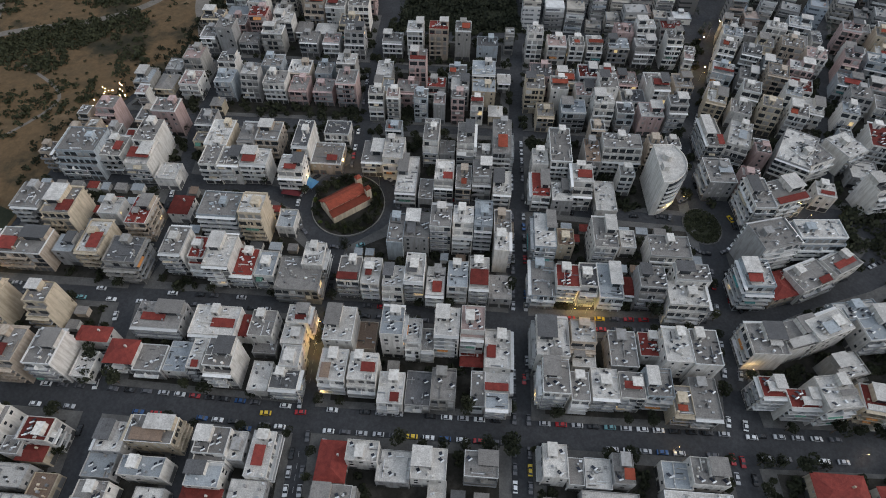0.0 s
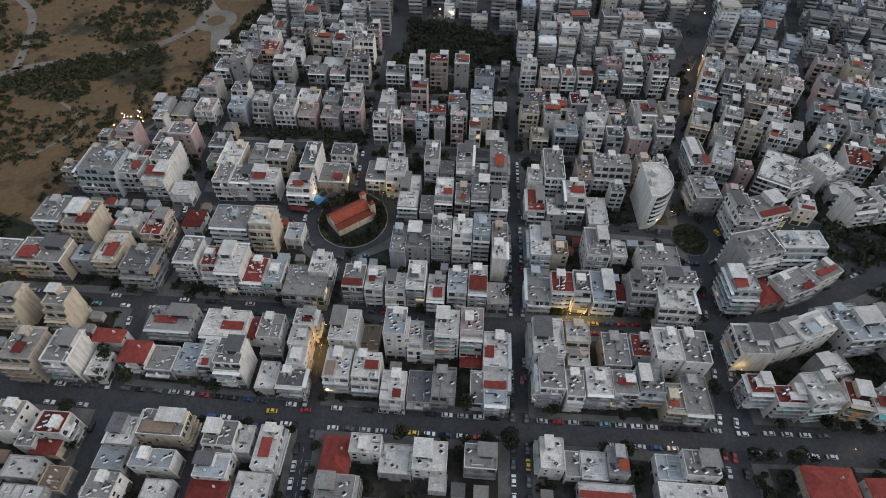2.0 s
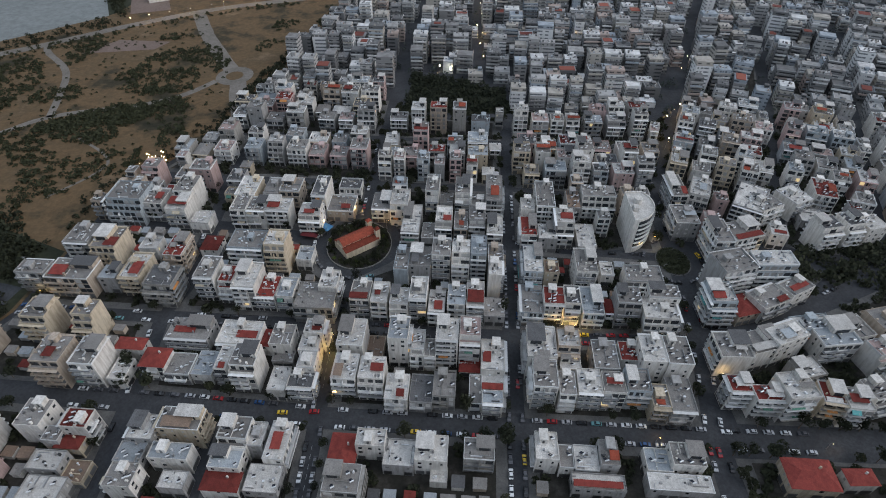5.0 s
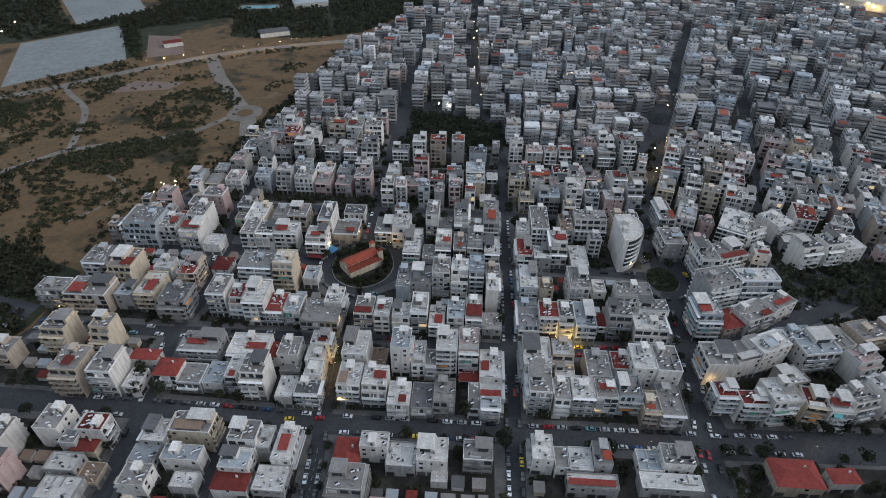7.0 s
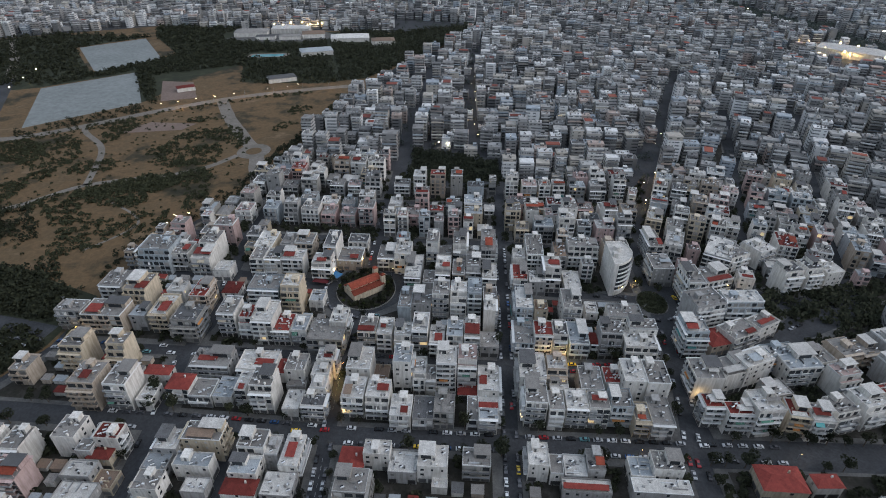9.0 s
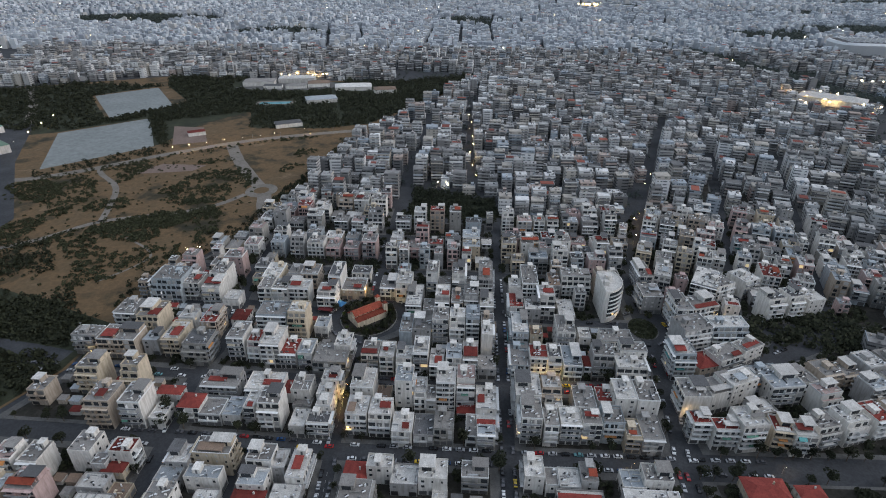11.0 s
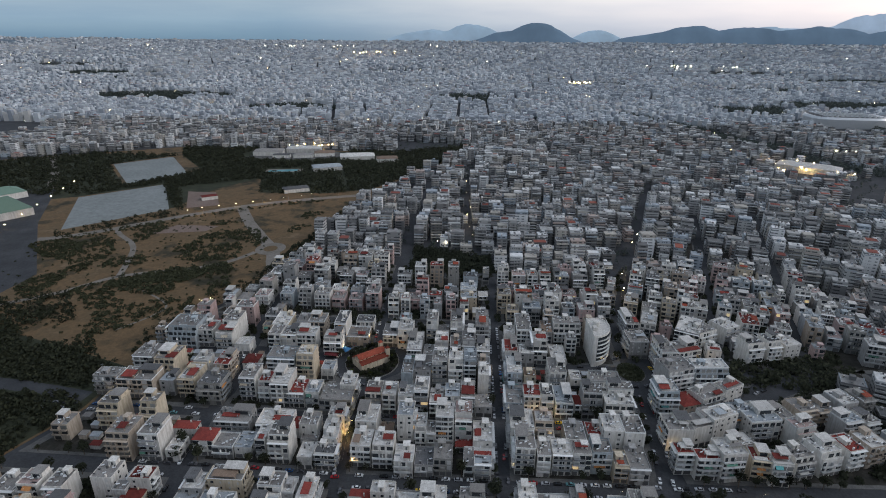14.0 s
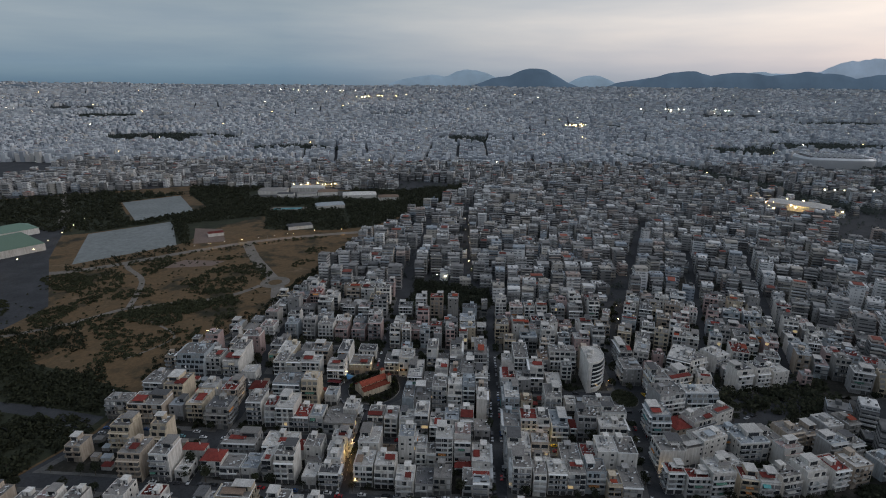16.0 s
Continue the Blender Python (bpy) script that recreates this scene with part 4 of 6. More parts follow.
house(129.7, 128.3, 12.8, 7.0, 0.0, 4, "rw", "W", "bw00", "f")
house(139.9, 129.9, 12.6, 12.3, 6.8, 5, "wg", "W", "bw00")
house(155.0, 129.4, 8.8, 10.2, -8.5, 4, "rw", "C", "bw00", "f")
house(163.3, 126.5, 9.5, 10.1, -4.8, 4, "wr", "W", "bw00")
house(123.2, 151.9, 13.8, 13.3, 0.0, 4, "gw", "W", "0bb0")
house(137.0, 155.0, 16.2, 11.6, 16.9, 4, "gw", "W", "wb00")
house(147.7, 157.4, 16.6, 9.3, 21.6, 5, "wb", "W", "wbw0")
house(170.7, 160.6, 17.4, 14.6, 7.2, 4, "b", "W", "bbww")
house(163.6, 166.1, 18.2, 7.9, 9.2, 4, "w", "B", "bb00")
house(126.8, 179.8, 11.7, 14.9, 0.0, 5, "wr", "B", "bbbw")
house(140.2, 181.4, 11.4, 12.6, 15.7, 2, "r", "T", "wwww", "p")
house(153.5, 184.5, 16.9, 11.5, 23.7, 3, "gr", "W", "bb00")
house(169.6, 191.9, 15.5, 9.0, 27.7, 3, "gr", "W", "wb00")
house(138.7, 199.3, 17.4, 13.8, 14.3, 6, "g", "G", "bb0b")
house(162.3, 204.5, 20.6, 11.9, 1.9, 5, "w", "B", "bb00")
house(129.8, 243.4, 13.0, 16.4, 0.0, 4, "gb", "G", "wbbw")
house(142.2, 225.5, 9.7, 18.3, 1.8, 5, "g", "W", "bbb0")
house(157.2, 230.6, 17.3, 14.3, 17.8, 4, "gr", "W", "bbb0")
house(179.3, 234.9, 8.9, 9.7, -13.6, 3, "wr", "W", "wwww")
house(173.1, 259.8, 16.1, 25.8, -30.5, 4, "w", "G", "bb0w")
house(178.8, 256.4, 15.7, 14.7, 24.8, 4, "g", "W", "bbww")
house(132.8, 270.4, 8.6, 21.4, 0.0, 4, "gr", "W", "bwb0")
house(147.0, 268.9, 10.9, 21.7, -22.6, 4, "wb", "W", "bw0w")
house(206.2, 252.0, 13.7, 13.6, -10.1, 2, "w", "G", "wwww")
house(199.7, 264.1, 13.6, 15.3, 25.6, 4, "w", "W", "bb0w")
house(220.3, 270.8, 11.9, 17.9, -16.1, 4, "ro", "W", "bb00", "f")

# ---------------------------------------------------------------- further blocks along the same streets
pick = random.Random(5)


def some_roof(red=0.14):
    r = pick.random()
    if r < red:
        return pick.choice(("r", "wr", "gr", "go"))
    return pick.choice(("w", "w", "g", "g", "g", "d", "b", "p", "w", "g"))


def rows(poly, rot, lot_depth, gap, place, wide=(8.5, 13.0)):
    """Marches rows of building lots over a tract and calls place() for each free one."""
    c, s = math.cos(radians(rot)), math.sin(radians(rot))
    us = [c * px + s * py for px, py in poly]
    vs = [-s * px + c * py for px, py in poly]
    v, k = min(vs), 0
    while v < max(vs):
        dp = lot_depth * pick.uniform(0.9, 1.1)
        u = min(us) + pick.uniform(0, 4)
        while u < max(us):
            w = pick.uniform(*wide)
            if pick.random() < 0.07:
                u += w * 0.8
                continue
            x, y = c * (u + w / 2) - s * (v + dp / 2), s * (u + w / 2) + c * (v + dp / 2)
            if inside(np.array(x), np.array(y), poly) and lot_free(x, y, w - 0.4, dp - 0.4, rot):
                place(x, y, w, dp * pick.uniform(0.86, 1.0), rot)
                u += w + (0.05 if pick.random() < 0.8 else pick.uniform(2, 5))
            else:
                u += 1.6
        k += 1
        v += dp + (gap if k % 2 == 0 else 2.6)


def near_lot(lo, hi):
    def place(x, y, w, d, rot):
        n = pick.randint(lo, hi)
        f = pick.choice(("bw00", "bb00", "bw0w", "bbw0", "bb00", "wb00"))
        house(x, y, w, d, rot, n, some_roof(), pick.choice("WWWGGCBTWPN"), f, "p" if n <= 2 and pick.random() < 0.4 else "", full=False)
    return place


rows([(-47, 246), (-47, 374), (140, 374), (122, 236)], -1.5, 12.0, 3.5, near_lot(3, 6))
rows([(-205, 244), (-150, 396), (-50, 396), (-50, 236)], -2.3, 12.0, 3.5, near_lot(2, 5))
rows([(-240, 60), (-228, 130), (-206, 172), (-202, 236), (-60, 236), (-60, 60)], -2.5, 11.0, 4, near_lot(3, 4))
rows([(-45, 60), (-45, 225), (112, 225), (100, 60)], -2.3, 11.0, 4, near_lot(2, 3))
rows([(120, 60), (120, 176), (240, 216), (240, 60)], 14, 12.0, 5, near_lot(3, 4))
rows([(112, 180), (112, 244), (250, 244), (250, 205)], 12, 12.0, 5, near_lot(3, 5))
rows([(122, 236), (135, 376), (300, 376), (330, 222)], -19, 12.0, 4, near_lot(3, 5))
# lower and narrower houses that fill the gaps between them
rows([(-47, 246), (-47, 374), (140, 374), (122, 236)], -1.5, 8.0, 0.6, near_lot(2, 5), (5.5, 8.5))
rows([(-205, 244), (-150, 396), (-50, 396), (-50, 236)], -2.3, 8.0, 0.6, near_lot(2, 4), (5.5, 8.5))
rows([(122, 180), (135, 376), (300, 376), (330, 222)], -12, 8.0, 0.6, near_lot(2, 4), (5.5, 8.5))



def annex(x, y, w, d, rot):
    """A low shed or garage in a back yard."""
    mark_rect(x, y, w, d, rot)
    b = tagged(new("yard_shed"), "low yard shed with a sloping sheet roof", "shed", "sheds in the yards")
    b.matrix_world = pose(x, y, 0.156, 0, 0, rot)
    h = pick.uniform(2.2, 3.0)
    s = Shape()
    s.box(-w / 2, -d / 2, -0.1, w / 2, d / 2, h, False)
    part("wall", s, WALL[pick.choice("WGTN")], b)
    s = Shape()
    k = pick.uniform(0.1, 0.5)
    a, c = w / 2 + 0.2, d / 2 + 0.2
    s.v += [(-a, -c, h), (a, -c, h), (a, c, h + k), (-a, c, h + k), (-a, -c, h + 0.1), (a, -c, h + 0.1), (a, c, h + k + 0.1), (-a, c, h + k + 0.1)]
    s.f += [(4, 5, 6, 7), (3, 2, 1, 0), (0, 1, 5, 4), (1, 2, 6, 5), (2, 3, 7, 6), (3, 0, 4, 7)]
    s.s += [0] * 6
    part("roof", s, ROOF[pick.choice("bgdtrgb")], b)


rows([(-200, 62), (-205, 236), (120, 236), (112, 62)], -2.4, 4.2, 4.5, annex, (3.2, 5.5))

# ---------------------------------------------------------------- the city beyond, too far to pick its houses apart
TONES = ((0.0, (0.17, 0.17, 0.17)), (0.16, (0.27, 0.265, 0.26)), (0.34, (0.40, 0.395, 0.385)), (0.56, (0.66, 0.655, 0.645)), (0.70, (0.45, 0.42, 0.375)),
         (0.79, (0.38, 0.42, 0.46)), (0.87, (0.44, 0.36, 0.32)), (0.91, (0.74, 0.74, 0.73)))


def far_wall(name):
    n = Nodes(name)
    col = n.ramp(n.island(), TONES, True)
    co = n.add("ShaderNodeTexCoord")
    sep = n.add("ShaderNodeSeparateXYZ")
    n.link(co.outputs["Object"], sep.inputs[0])
    dv = n.add("ShaderNodeMath")
    dv.operation = "DIVIDE"
    dv.inputs[1].default_value = FLOOR
    n.link(sep.outputs["Z"], dv.inputs[0])
    fr = n.add("ShaderNodeMath")
    fr.operation = "FRACT"
    n.link(dv.outputs[0], fr.inputs[0])
    band = n.ramp(fr.outputs[0], ((0.0, (1, 1, 1)), (0.40, (0.24, 0.25, 0.27)), (0.78, (1, 1, 1))), True)
    holes = n.ramp(n.noise(0.33, 2, 0.5, stretch=(1, 1, 0.05)), ((0.46, (0, 0, 0)), (0.5, (1, 1, 1))))
    stripes = n.mix(holes, (1, 1, 1), band)
    geo = n.add("ShaderNodeNewGeometry")
    nz = n.add("ShaderNodeSeparateXYZ")
    n.link(geo.outputs["Normal"], nz.inputs[0])
    up = n.add("ShaderNodeMath")
    up.operation = "GREATER_THAN"
    up.inputs[1].default_value = 0.5
    n.link(nz.outputs["Z"], up.inputs[0])
    worn = n.ramp(n.noise(0.16, 6, 0.7), ((0.36, (0.62, 0.61, 0.60)), (0.6, (1, 1, 1))))
    col = n.mix(1.0, col, n.mix(up.outputs[0], stripes, worn), "MULTIPLY")
    return n.done(col, 0.85, 0, 0.2)


far_mat = far_wall("far_plaster")
# far plaster with air haze mixed into its tones: paler, bluer, less contrast
basin = Nodes("hazed_basin_plaster")
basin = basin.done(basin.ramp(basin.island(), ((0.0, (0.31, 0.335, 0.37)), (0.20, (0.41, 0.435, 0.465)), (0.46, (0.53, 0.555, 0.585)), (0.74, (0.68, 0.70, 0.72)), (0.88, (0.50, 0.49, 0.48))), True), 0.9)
far_red = Nodes("far_red_tiles")
far_red = far_red.done(far_red.ramp(far_red.island(), ((0, (0.16, 0.05, 0.04)), (1, (0.30, 0.10, 0.07)))), 0.9)


def mid_lot(x, y, w, d, rot):
    """A house of the second distance, with its slabs, parapet and roof hut, added to one joined mesh."""
    mark_rect(x, y, w, d, rot)
    n = pick.choice((1, 2, 2, 3, 3, 4, 4, 5, 5, 6, 7))
    rot += pick.uniform(-4, 4)
    h = FLOOR * n + 0.5
    m = pose(x, y, 0, 0, 0, rot)
    s = Shape()
    s.box(-w / 2, -d / 2, 0, w / 2, d / 2, h, False)
    if pick.random() < 0.6:
        a, b = pick.uniform(-0.6, 0.3) * w / 2, pick.uniform(-0.2, 0.4) * d / 2
        s.box(a, b, h, a + 3.2, b + 3.2, h + 2.5, False)
    hp = 0.7
    s.box(-w / 2, -d / 2, h, w / 2, -d / 2 + 0.2, h + hp)
    s.box(w / 2 - 0.2, -d / 2 + 0.2, h, w / 2, d / 2, h + hp)
    s.box(-w / 2, -d / 2 + 0.2, h, -w / 2 + 0.2, d / 2, h + hp)
    if pick.random() < 0.75 and n > 2:
        for k in range(1, n):
            z = 0.5 + FLOOR * k
            s.box(-w / 2 + 0.3, -d / 2 - 1.2, z - 0.15, w / 2 - 0.3, -d / 2, z + 0.85, True)
    if pick.random() < 0.6 and n > 3:
        s.box(-w / 2, -d / 2 + 1.6, h, w / 2, d / 2, h + FLOOR, False)
        h += FLOOR
    if pick.random() < 0.08:
        s.slot = 1
        a, b = w * pick.uniform(0.25, 0.48), d * pick.uniform(0.2, 0.48)
        s.box(-a, -b, h + 0.1, a, b, h + 0.5, False)
        s.slot = 0
    elif pick.random() < 0.8:
        for _ in range(pick.randint(2, 6)):
            a, b = pick.uniform(-w / 2 + 1, w / 2 - 2), pick.uniform(-d / 2 + 1, d / 2 - 2)
            s.box(a, b, h, a + 1.2, b + 0.7, h + 1.3, False)
    s.turned(m)
    i = len(mid.v)
    mid.v += s.v
    mid.f += [tuple(i + k for k in f) for f in s.f]
    mid.s += s.s


TRACTS = (("houses_north", [(-150, 397), (-46, 393), (50, 366), (180, 372), (300, 560), (340, 760), (80, 1040), (-35, 810), (-120, 540)], -3, 3.5),
          ("houses_east", [(180, 372), (310, 376), (480, 560), (620, 760), (340, 800), (300, 560)], -20, 3.5),
          ("houses_southeast", [(236, 60), (236, 216), (320, 230), (300, 378), (480, 560), (900, 760), (900, 60)], -24, 4),
          ("houses_basin", [(60, 1020), (340, 780), (900, 740), (1100, 900), (1100, 1250), (-100, 1250), (-100, 1040)], -12, 6),
          ("houses_northwest", [(-110, 945), (-90, 1250), (-900, 1250), (-880, 800), (-640, 910), (-512, 975)], 8, 6))
for name, poly, rot, gap in TRACTS:
    mid = Shape()
    rows(poly, rot, 12.0, gap + 1.5, mid_lot, (8.0, 14.0))
    tagged(new(name, mid.mesh(name, [far_mat, far_red])), "dense pale apartment houses with flat roofs in the second distance", "buildings", kind="stuff")

# far city: small blocks set in districts, each with its own street grid
rng = np.random.default_rng(4)
seeds = np.array([(gx + rng.uniform(-150, 150), gy + rng.uniform(-150, 150)) for gx in range(-4500, 4501, 380) for gy in range(1100, 5100, 380)])
angles = rng.uniform(-0.55, 0.55, len(seeds))
tall = rng.uniform(0.8, 1.25, len(seeds))
FAR_WOODS = (((-1840, 2870), 320, 60), ((-1000, 1840), 230, 75), ((-1500, 2600), 200, 40), ((-480, 1560), 130, 40), ((60, 1880), 110, 55), ((1640, 3150), 420, 50),
             ((1990, 2760), 300, 60), ((1300, 2250), 240, 50), ((1250, 1720), 280, 60), ((860, 1560), 160, 50), ((640, 2500), 180, 40), ((-2300, 3300), 420, 55),
             ((-300, 3100), 260, 35), ((2500, 2300), 360, 70), ((1150, 1180), 160, 60))


def wooded(x, y):
    r = np.zeros(np.shape(x), bool)
    for (cx, cy), a, b in FAR_WOODS:
        r |= ((x - cx) / a) ** 2 + ((y - cy) / (2 * b)) ** 2 < 1 + 0.5 * np.sin(x * 0.031 + y * 0.017) + 0.3 * np.sin(x * 0.09)
    line = np.array(VALLEY, float)
    for p, q in zip(line, line[1:]):
        t = np.clip(((x - p[0]) * (q[0] - p[0]) + (y - p[1]) * (q[1] - p[1])) / ((q - p) ** 2).sum(), 0, 1)
        r |= np.hypot(x - p[0] - t * (q[0] - p[0]), y - p[1] - t * (q[1] - p[1])) < 34
    return r


cx, cy, cw, cd, ch, ca = [], [], [], [], [], []
for k, (sx, sy) in enumerate(seeds):
    st = 11.5 + max(0.0, sy - 1250) * 0.0042
    m = int(430 / st)
    iu, iv = np.meshgrid(np.arange(-m, m + 1), np.arange(-m, m + 1))
    iu, iv = iu.ravel(), iv.ravel()
    u = iu * st + (iu // 6) * 9 + rng.uniform(-0.07, 0.07, len(iu)) * st
    v = iv * st + (iv // 2) * 6 + rng.uniform(-0.12, 0.12, len(iu)) * st
    c, s_ = math.cos(angles[k]), math.sin(angles[k])
    x, y = sx + c * u - s_ * v, sy + s_ * u + c * v
    ok = (y > 1256) & (y < 4880) & (np.abs(x) < 0.86 * (y + 150) + 60) & ~((np.abs(x - 990) < 115) & (y < 1425)) & (rng.random(len(x)) < 0.94)
    x, y = x[ok], y[ok]
    near = np.argmin((x[:, None] - seeds[None, :, 0]) ** 2 + (y[:, None] - seeds[None, :, 1]) ** 2, 1) == k if len(x) else np.zeros(0, bool)
    x, y = x[near], y[near]
    free = ~wooded(x, y)
    x, y = x[free], y[free]
    n = len(x)
    cx.append(x)
    cy.append(y)
    cw.append(st * rng.uniform(0.36, 0.50, n))
    cd.append(st * rng.uniform(0.34, 0.48, n))
    ch.append(rng.choice((7, 10, 13, 13, 16, 16, 19, 22), n) * tall[k] * rng.uniform(0.92, 1.08, n))
    ca.append(angles[k] + rng.uniform(-0.04, 0.04, n))
cx, cy, cw, cd, ch, ca = (np.concatenate(q) for q in (cx, cy, cw, cd, ch, ca))
lift = np.array([land(0, q) for q in cy])
# stair huts on the roofs of the nearer ones
hut = np.nonzero((cy < 2500) & (rng.random(len(cy)) < 0.6))[0]
cx, cy, ca = np.concatenate((cx, cx[hut] + rng.uniform(-2, 2, len(hut)))), np.concatenate((cy, cy[hut] + rng.uniform(-1, 2, len(hut)))), np.concatenate((ca, ca[hut]))
cw, cd = np.concatenate((cw, rng.uniform(1.2, 3.0, len(hut)))), np.concatenate((cd, rng.uniform(1.2, 2.6, len(hut))))
low = np.concatenate((lift - 2, lift[hut] + ch[hut]))
high = np.concatenate((lift + ch, lift[hut] + ch[hut] + 2.8))
c, s_ = np.cos(ca), np.sin(ca)
corners = [np.stack((cx + c * cw * a - s_ * cd * b, cy + s_ * cw * a + c * cd * b, z), 1) for z in (low, high) for a, b in ((-1, -1), (1, -1), (1, 1), (-1, 1))]
verts = np.stack(corners, 1).reshape(-1, 3)
base = np.arange(len(cx))[:, None, None] * 8
quads = (base + np.array(((4, 5, 6, 7), (0, 1, 5, 4), (1, 2, 6, 5), (3, 0, 4, 7)))[None]).reshape(-1, 4)
me = bpy.data.meshes.new("far_city")
me.from_pydata(verts.tolist(), [], quads.tolist())
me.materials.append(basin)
me.materials.append(far_red)
reds = np.zeros((len(cx), 4), np.int32)
reds[rng.random(len(cx)) < 0.035, 0] = 1
me.polygons.foreach_set("material_index", reds.ravel())
tagged(new("far_city", me), "endless city blocks across the basin, paled by painted haze", "buildings", kind="stuff")

# ---------------------------------------------------------------- hills on the horizon


def hill(name, y, humps, color, label):
    """A ridge of rounded humps (centre, half width, height)."""
    # distance haze is put into the ridge's colour and lifted by a glow
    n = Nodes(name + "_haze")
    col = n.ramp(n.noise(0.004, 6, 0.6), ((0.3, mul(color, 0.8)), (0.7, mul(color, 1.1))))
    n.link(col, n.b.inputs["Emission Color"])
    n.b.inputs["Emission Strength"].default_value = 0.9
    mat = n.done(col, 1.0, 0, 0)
    x0, x1 = min(c - w for c, w, h in humps), max(c + w for c, w, h in humps)
    s = Shape()
    nx, ny = 120, 5
    for j in range(ny):
        t = j / (ny - 1)
        for i in range(nx):
            x = x0 + (x1 - x0) * i / (nx - 1)
            z = max(h * max(0.0, math.cos(min(1.0, abs(x - c) / w) * math.pi / 2)) ** 1.4 for c, w, h in humps)
            z *= 1 + 0.10 * noise.noise((x * 0.006, t, 0.3)) + 0.05 * noise.noise((x * 0.02, t, 4.0))
            s.v.append((x, y + t * 60, land(x, y) - 6 + z * math.sin(t * math.pi / 2)))
    for j in range(ny - 1):
        for i in range(nx - 1):
            a = j * nx + i
            s.f.append((a, a + 1, a + nx + 1, a + nx))
            s.s.append(0)
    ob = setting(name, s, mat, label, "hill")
    for p in ob.data.polygons:
        p.use_smooth = True


hill("hill_far", 4935, [(3770, 1100, 270), (2900, 500, 150)], (0.33, 0.40, 0.48), "mountain far behind the city, painted in pale blue haze")
hill("hill_pale", 4915, [(-200, 480, 105), (160, 420, 150), (1230, 320, 118), (2700, 900, 150)], (0.27, 0.35, 0.42), "hills behind the city, painted in grey-blue haze")
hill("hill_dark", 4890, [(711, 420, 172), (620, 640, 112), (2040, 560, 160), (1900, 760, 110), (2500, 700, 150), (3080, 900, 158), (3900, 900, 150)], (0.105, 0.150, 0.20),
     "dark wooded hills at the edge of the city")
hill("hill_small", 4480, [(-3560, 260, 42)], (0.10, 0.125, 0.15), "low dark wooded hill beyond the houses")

# ---------------------------------------------------------------- the open park
sheet("park_ground", PARK, 0.12, dry_grass, "dry yellow-brown grass of an open hillside park", "ground")
sheet("pine_ground", [(-430, 62), (-240, 62), (-232, 130), (-212, 172), (-208, 215), (-250, 232), (-330, 262), (-430, 275)], 0.13, lawn, "dark needle-covered soil under pines", "ground")
sheet("square_ground", MIDPARK, 0.16, lawn, "dark lawn of a small wooded square", "ground")


sheet("wood_ground", [(-512, 958), (-103, 928), (66, 1024), (-38, 804), (-84, 722), (-112, 668), (-172, 644), (-262, 644), (-286, 720), (-402, 780), (-482, 888)], 0.14, lawn,
      "dark soil under dense woods", "ground")


sheet("grove_ground", [(-860, 765), (-640, 895), (-495, 880), (-566, 806), (-470, 676), (-412, 750), (-402, 780), (-290, 722), (-330, 660), (-345, 570), (-350, 562), (-412, 684), (-495, 612),
                       (-520, 600), (-700, 600)], 0.13, lawn, "dark soil under a grove", "ground")


def ribbon(name, pts, half, z, mat, label, category):
    s = Shape()
    dense = []
    for k in range(len(pts) - 1):
        p0, p1, p2, p3 = pts[max(k - 1, 0)], pts[k], pts[k + 1], pts[min(k + 2, len(pts) - 1)]
        for q in range(6):
            t = q / 6
            dense.append(tuple(0.5 * (2 * b + (c - a) * t + (2 * a - 5 * b + 4 * c - d) * t * t + (3 * b - a - 3 * c + d) * t ** 3) for a, b, c, d in zip(p0, p1, p2, p3)))
    dense.append(pts[-1])
    left, right = [], []
    for k, p in enumerate(dense):
        a, b = dense[max(k - 1, 0)], dense[min(k + 1, len(dense) - 1)]
        l = math.hypot(b[0] - a[0], b[1] - a[1]) or 1
        nx, ny = -(b[1] - a[1]) / l, (b[0] - a[0]) / l
        h = half * (1 + 0.12 * noise.noise((p[0] * 0.05, p[1] * 0.05, 0)))
        left.append((p[0] + nx * h, p[1] + ny * h, z))
        right.append((p[0] - nx * h, p[1] - ny * h, z))
    for k in range(len(dense) - 1):
        s.poly([right[k], right[k + 1], left[k + 1], left[k]])
    return setting(name, s, mat, label, category)


for pts, half in (([(-420, 268), (-336, 316), (-296, 358), (-240, 378), (-212, 396), (-194, 422)], 3.0),
                  ([(-296, 358), (-322, 430), (-361, 472), (-370, 490)], 2.8), ([(-158, 366), (-168, 395), (-180, 430), (-204, 468), (-234, 518), (-262, 574)], 6.5),
                  ([(-260, 330), (-225, 300), (-245, 262)], 1.0)):
    ribbon("footpath", pts, half, 0.135, path_mat, "pale dirt footpath across dry grass", "path")
ribbon("park_road", [(-560, 440), (-425, 452), (-318, 536), (-250, 585), (-179, 617), (-110, 640)], 5.5, 0.14, path_mat, "pale gravel road along the park", "road")
ribbon("side_road", [(-470, 380), (-495, 470), (-520, 575), (-600, 720), (-690, 850)], 6, 0.14, path_mat, "pale road beside the playing fields", "road")
ribbon("road_west", [(-420, 214), (-281, 196), (-216, 183)], 5, 0.145, asphalt, "dark asphalt road between pine hedges", "road")
s = Shape()
ring = [(-182 + 15 * math.cos(k * 0.2618), 432 + 17 * math.sin(k * 0.2618)) for k in range(24)]
s.prism(ring, 0, 0.15)
setting("turning_circle", s, path_mat, "pale dirt turning circle", "path")
s = Shape()
s.prism([(-182 + 7 * math.cos(k * 0.2618), 432 + 8 * math.sin(k * 0.2618)) for k in range(24)], 0, 0.2)
setting("circle_island", s, dry_grass, "round island of dry grass", "ground")
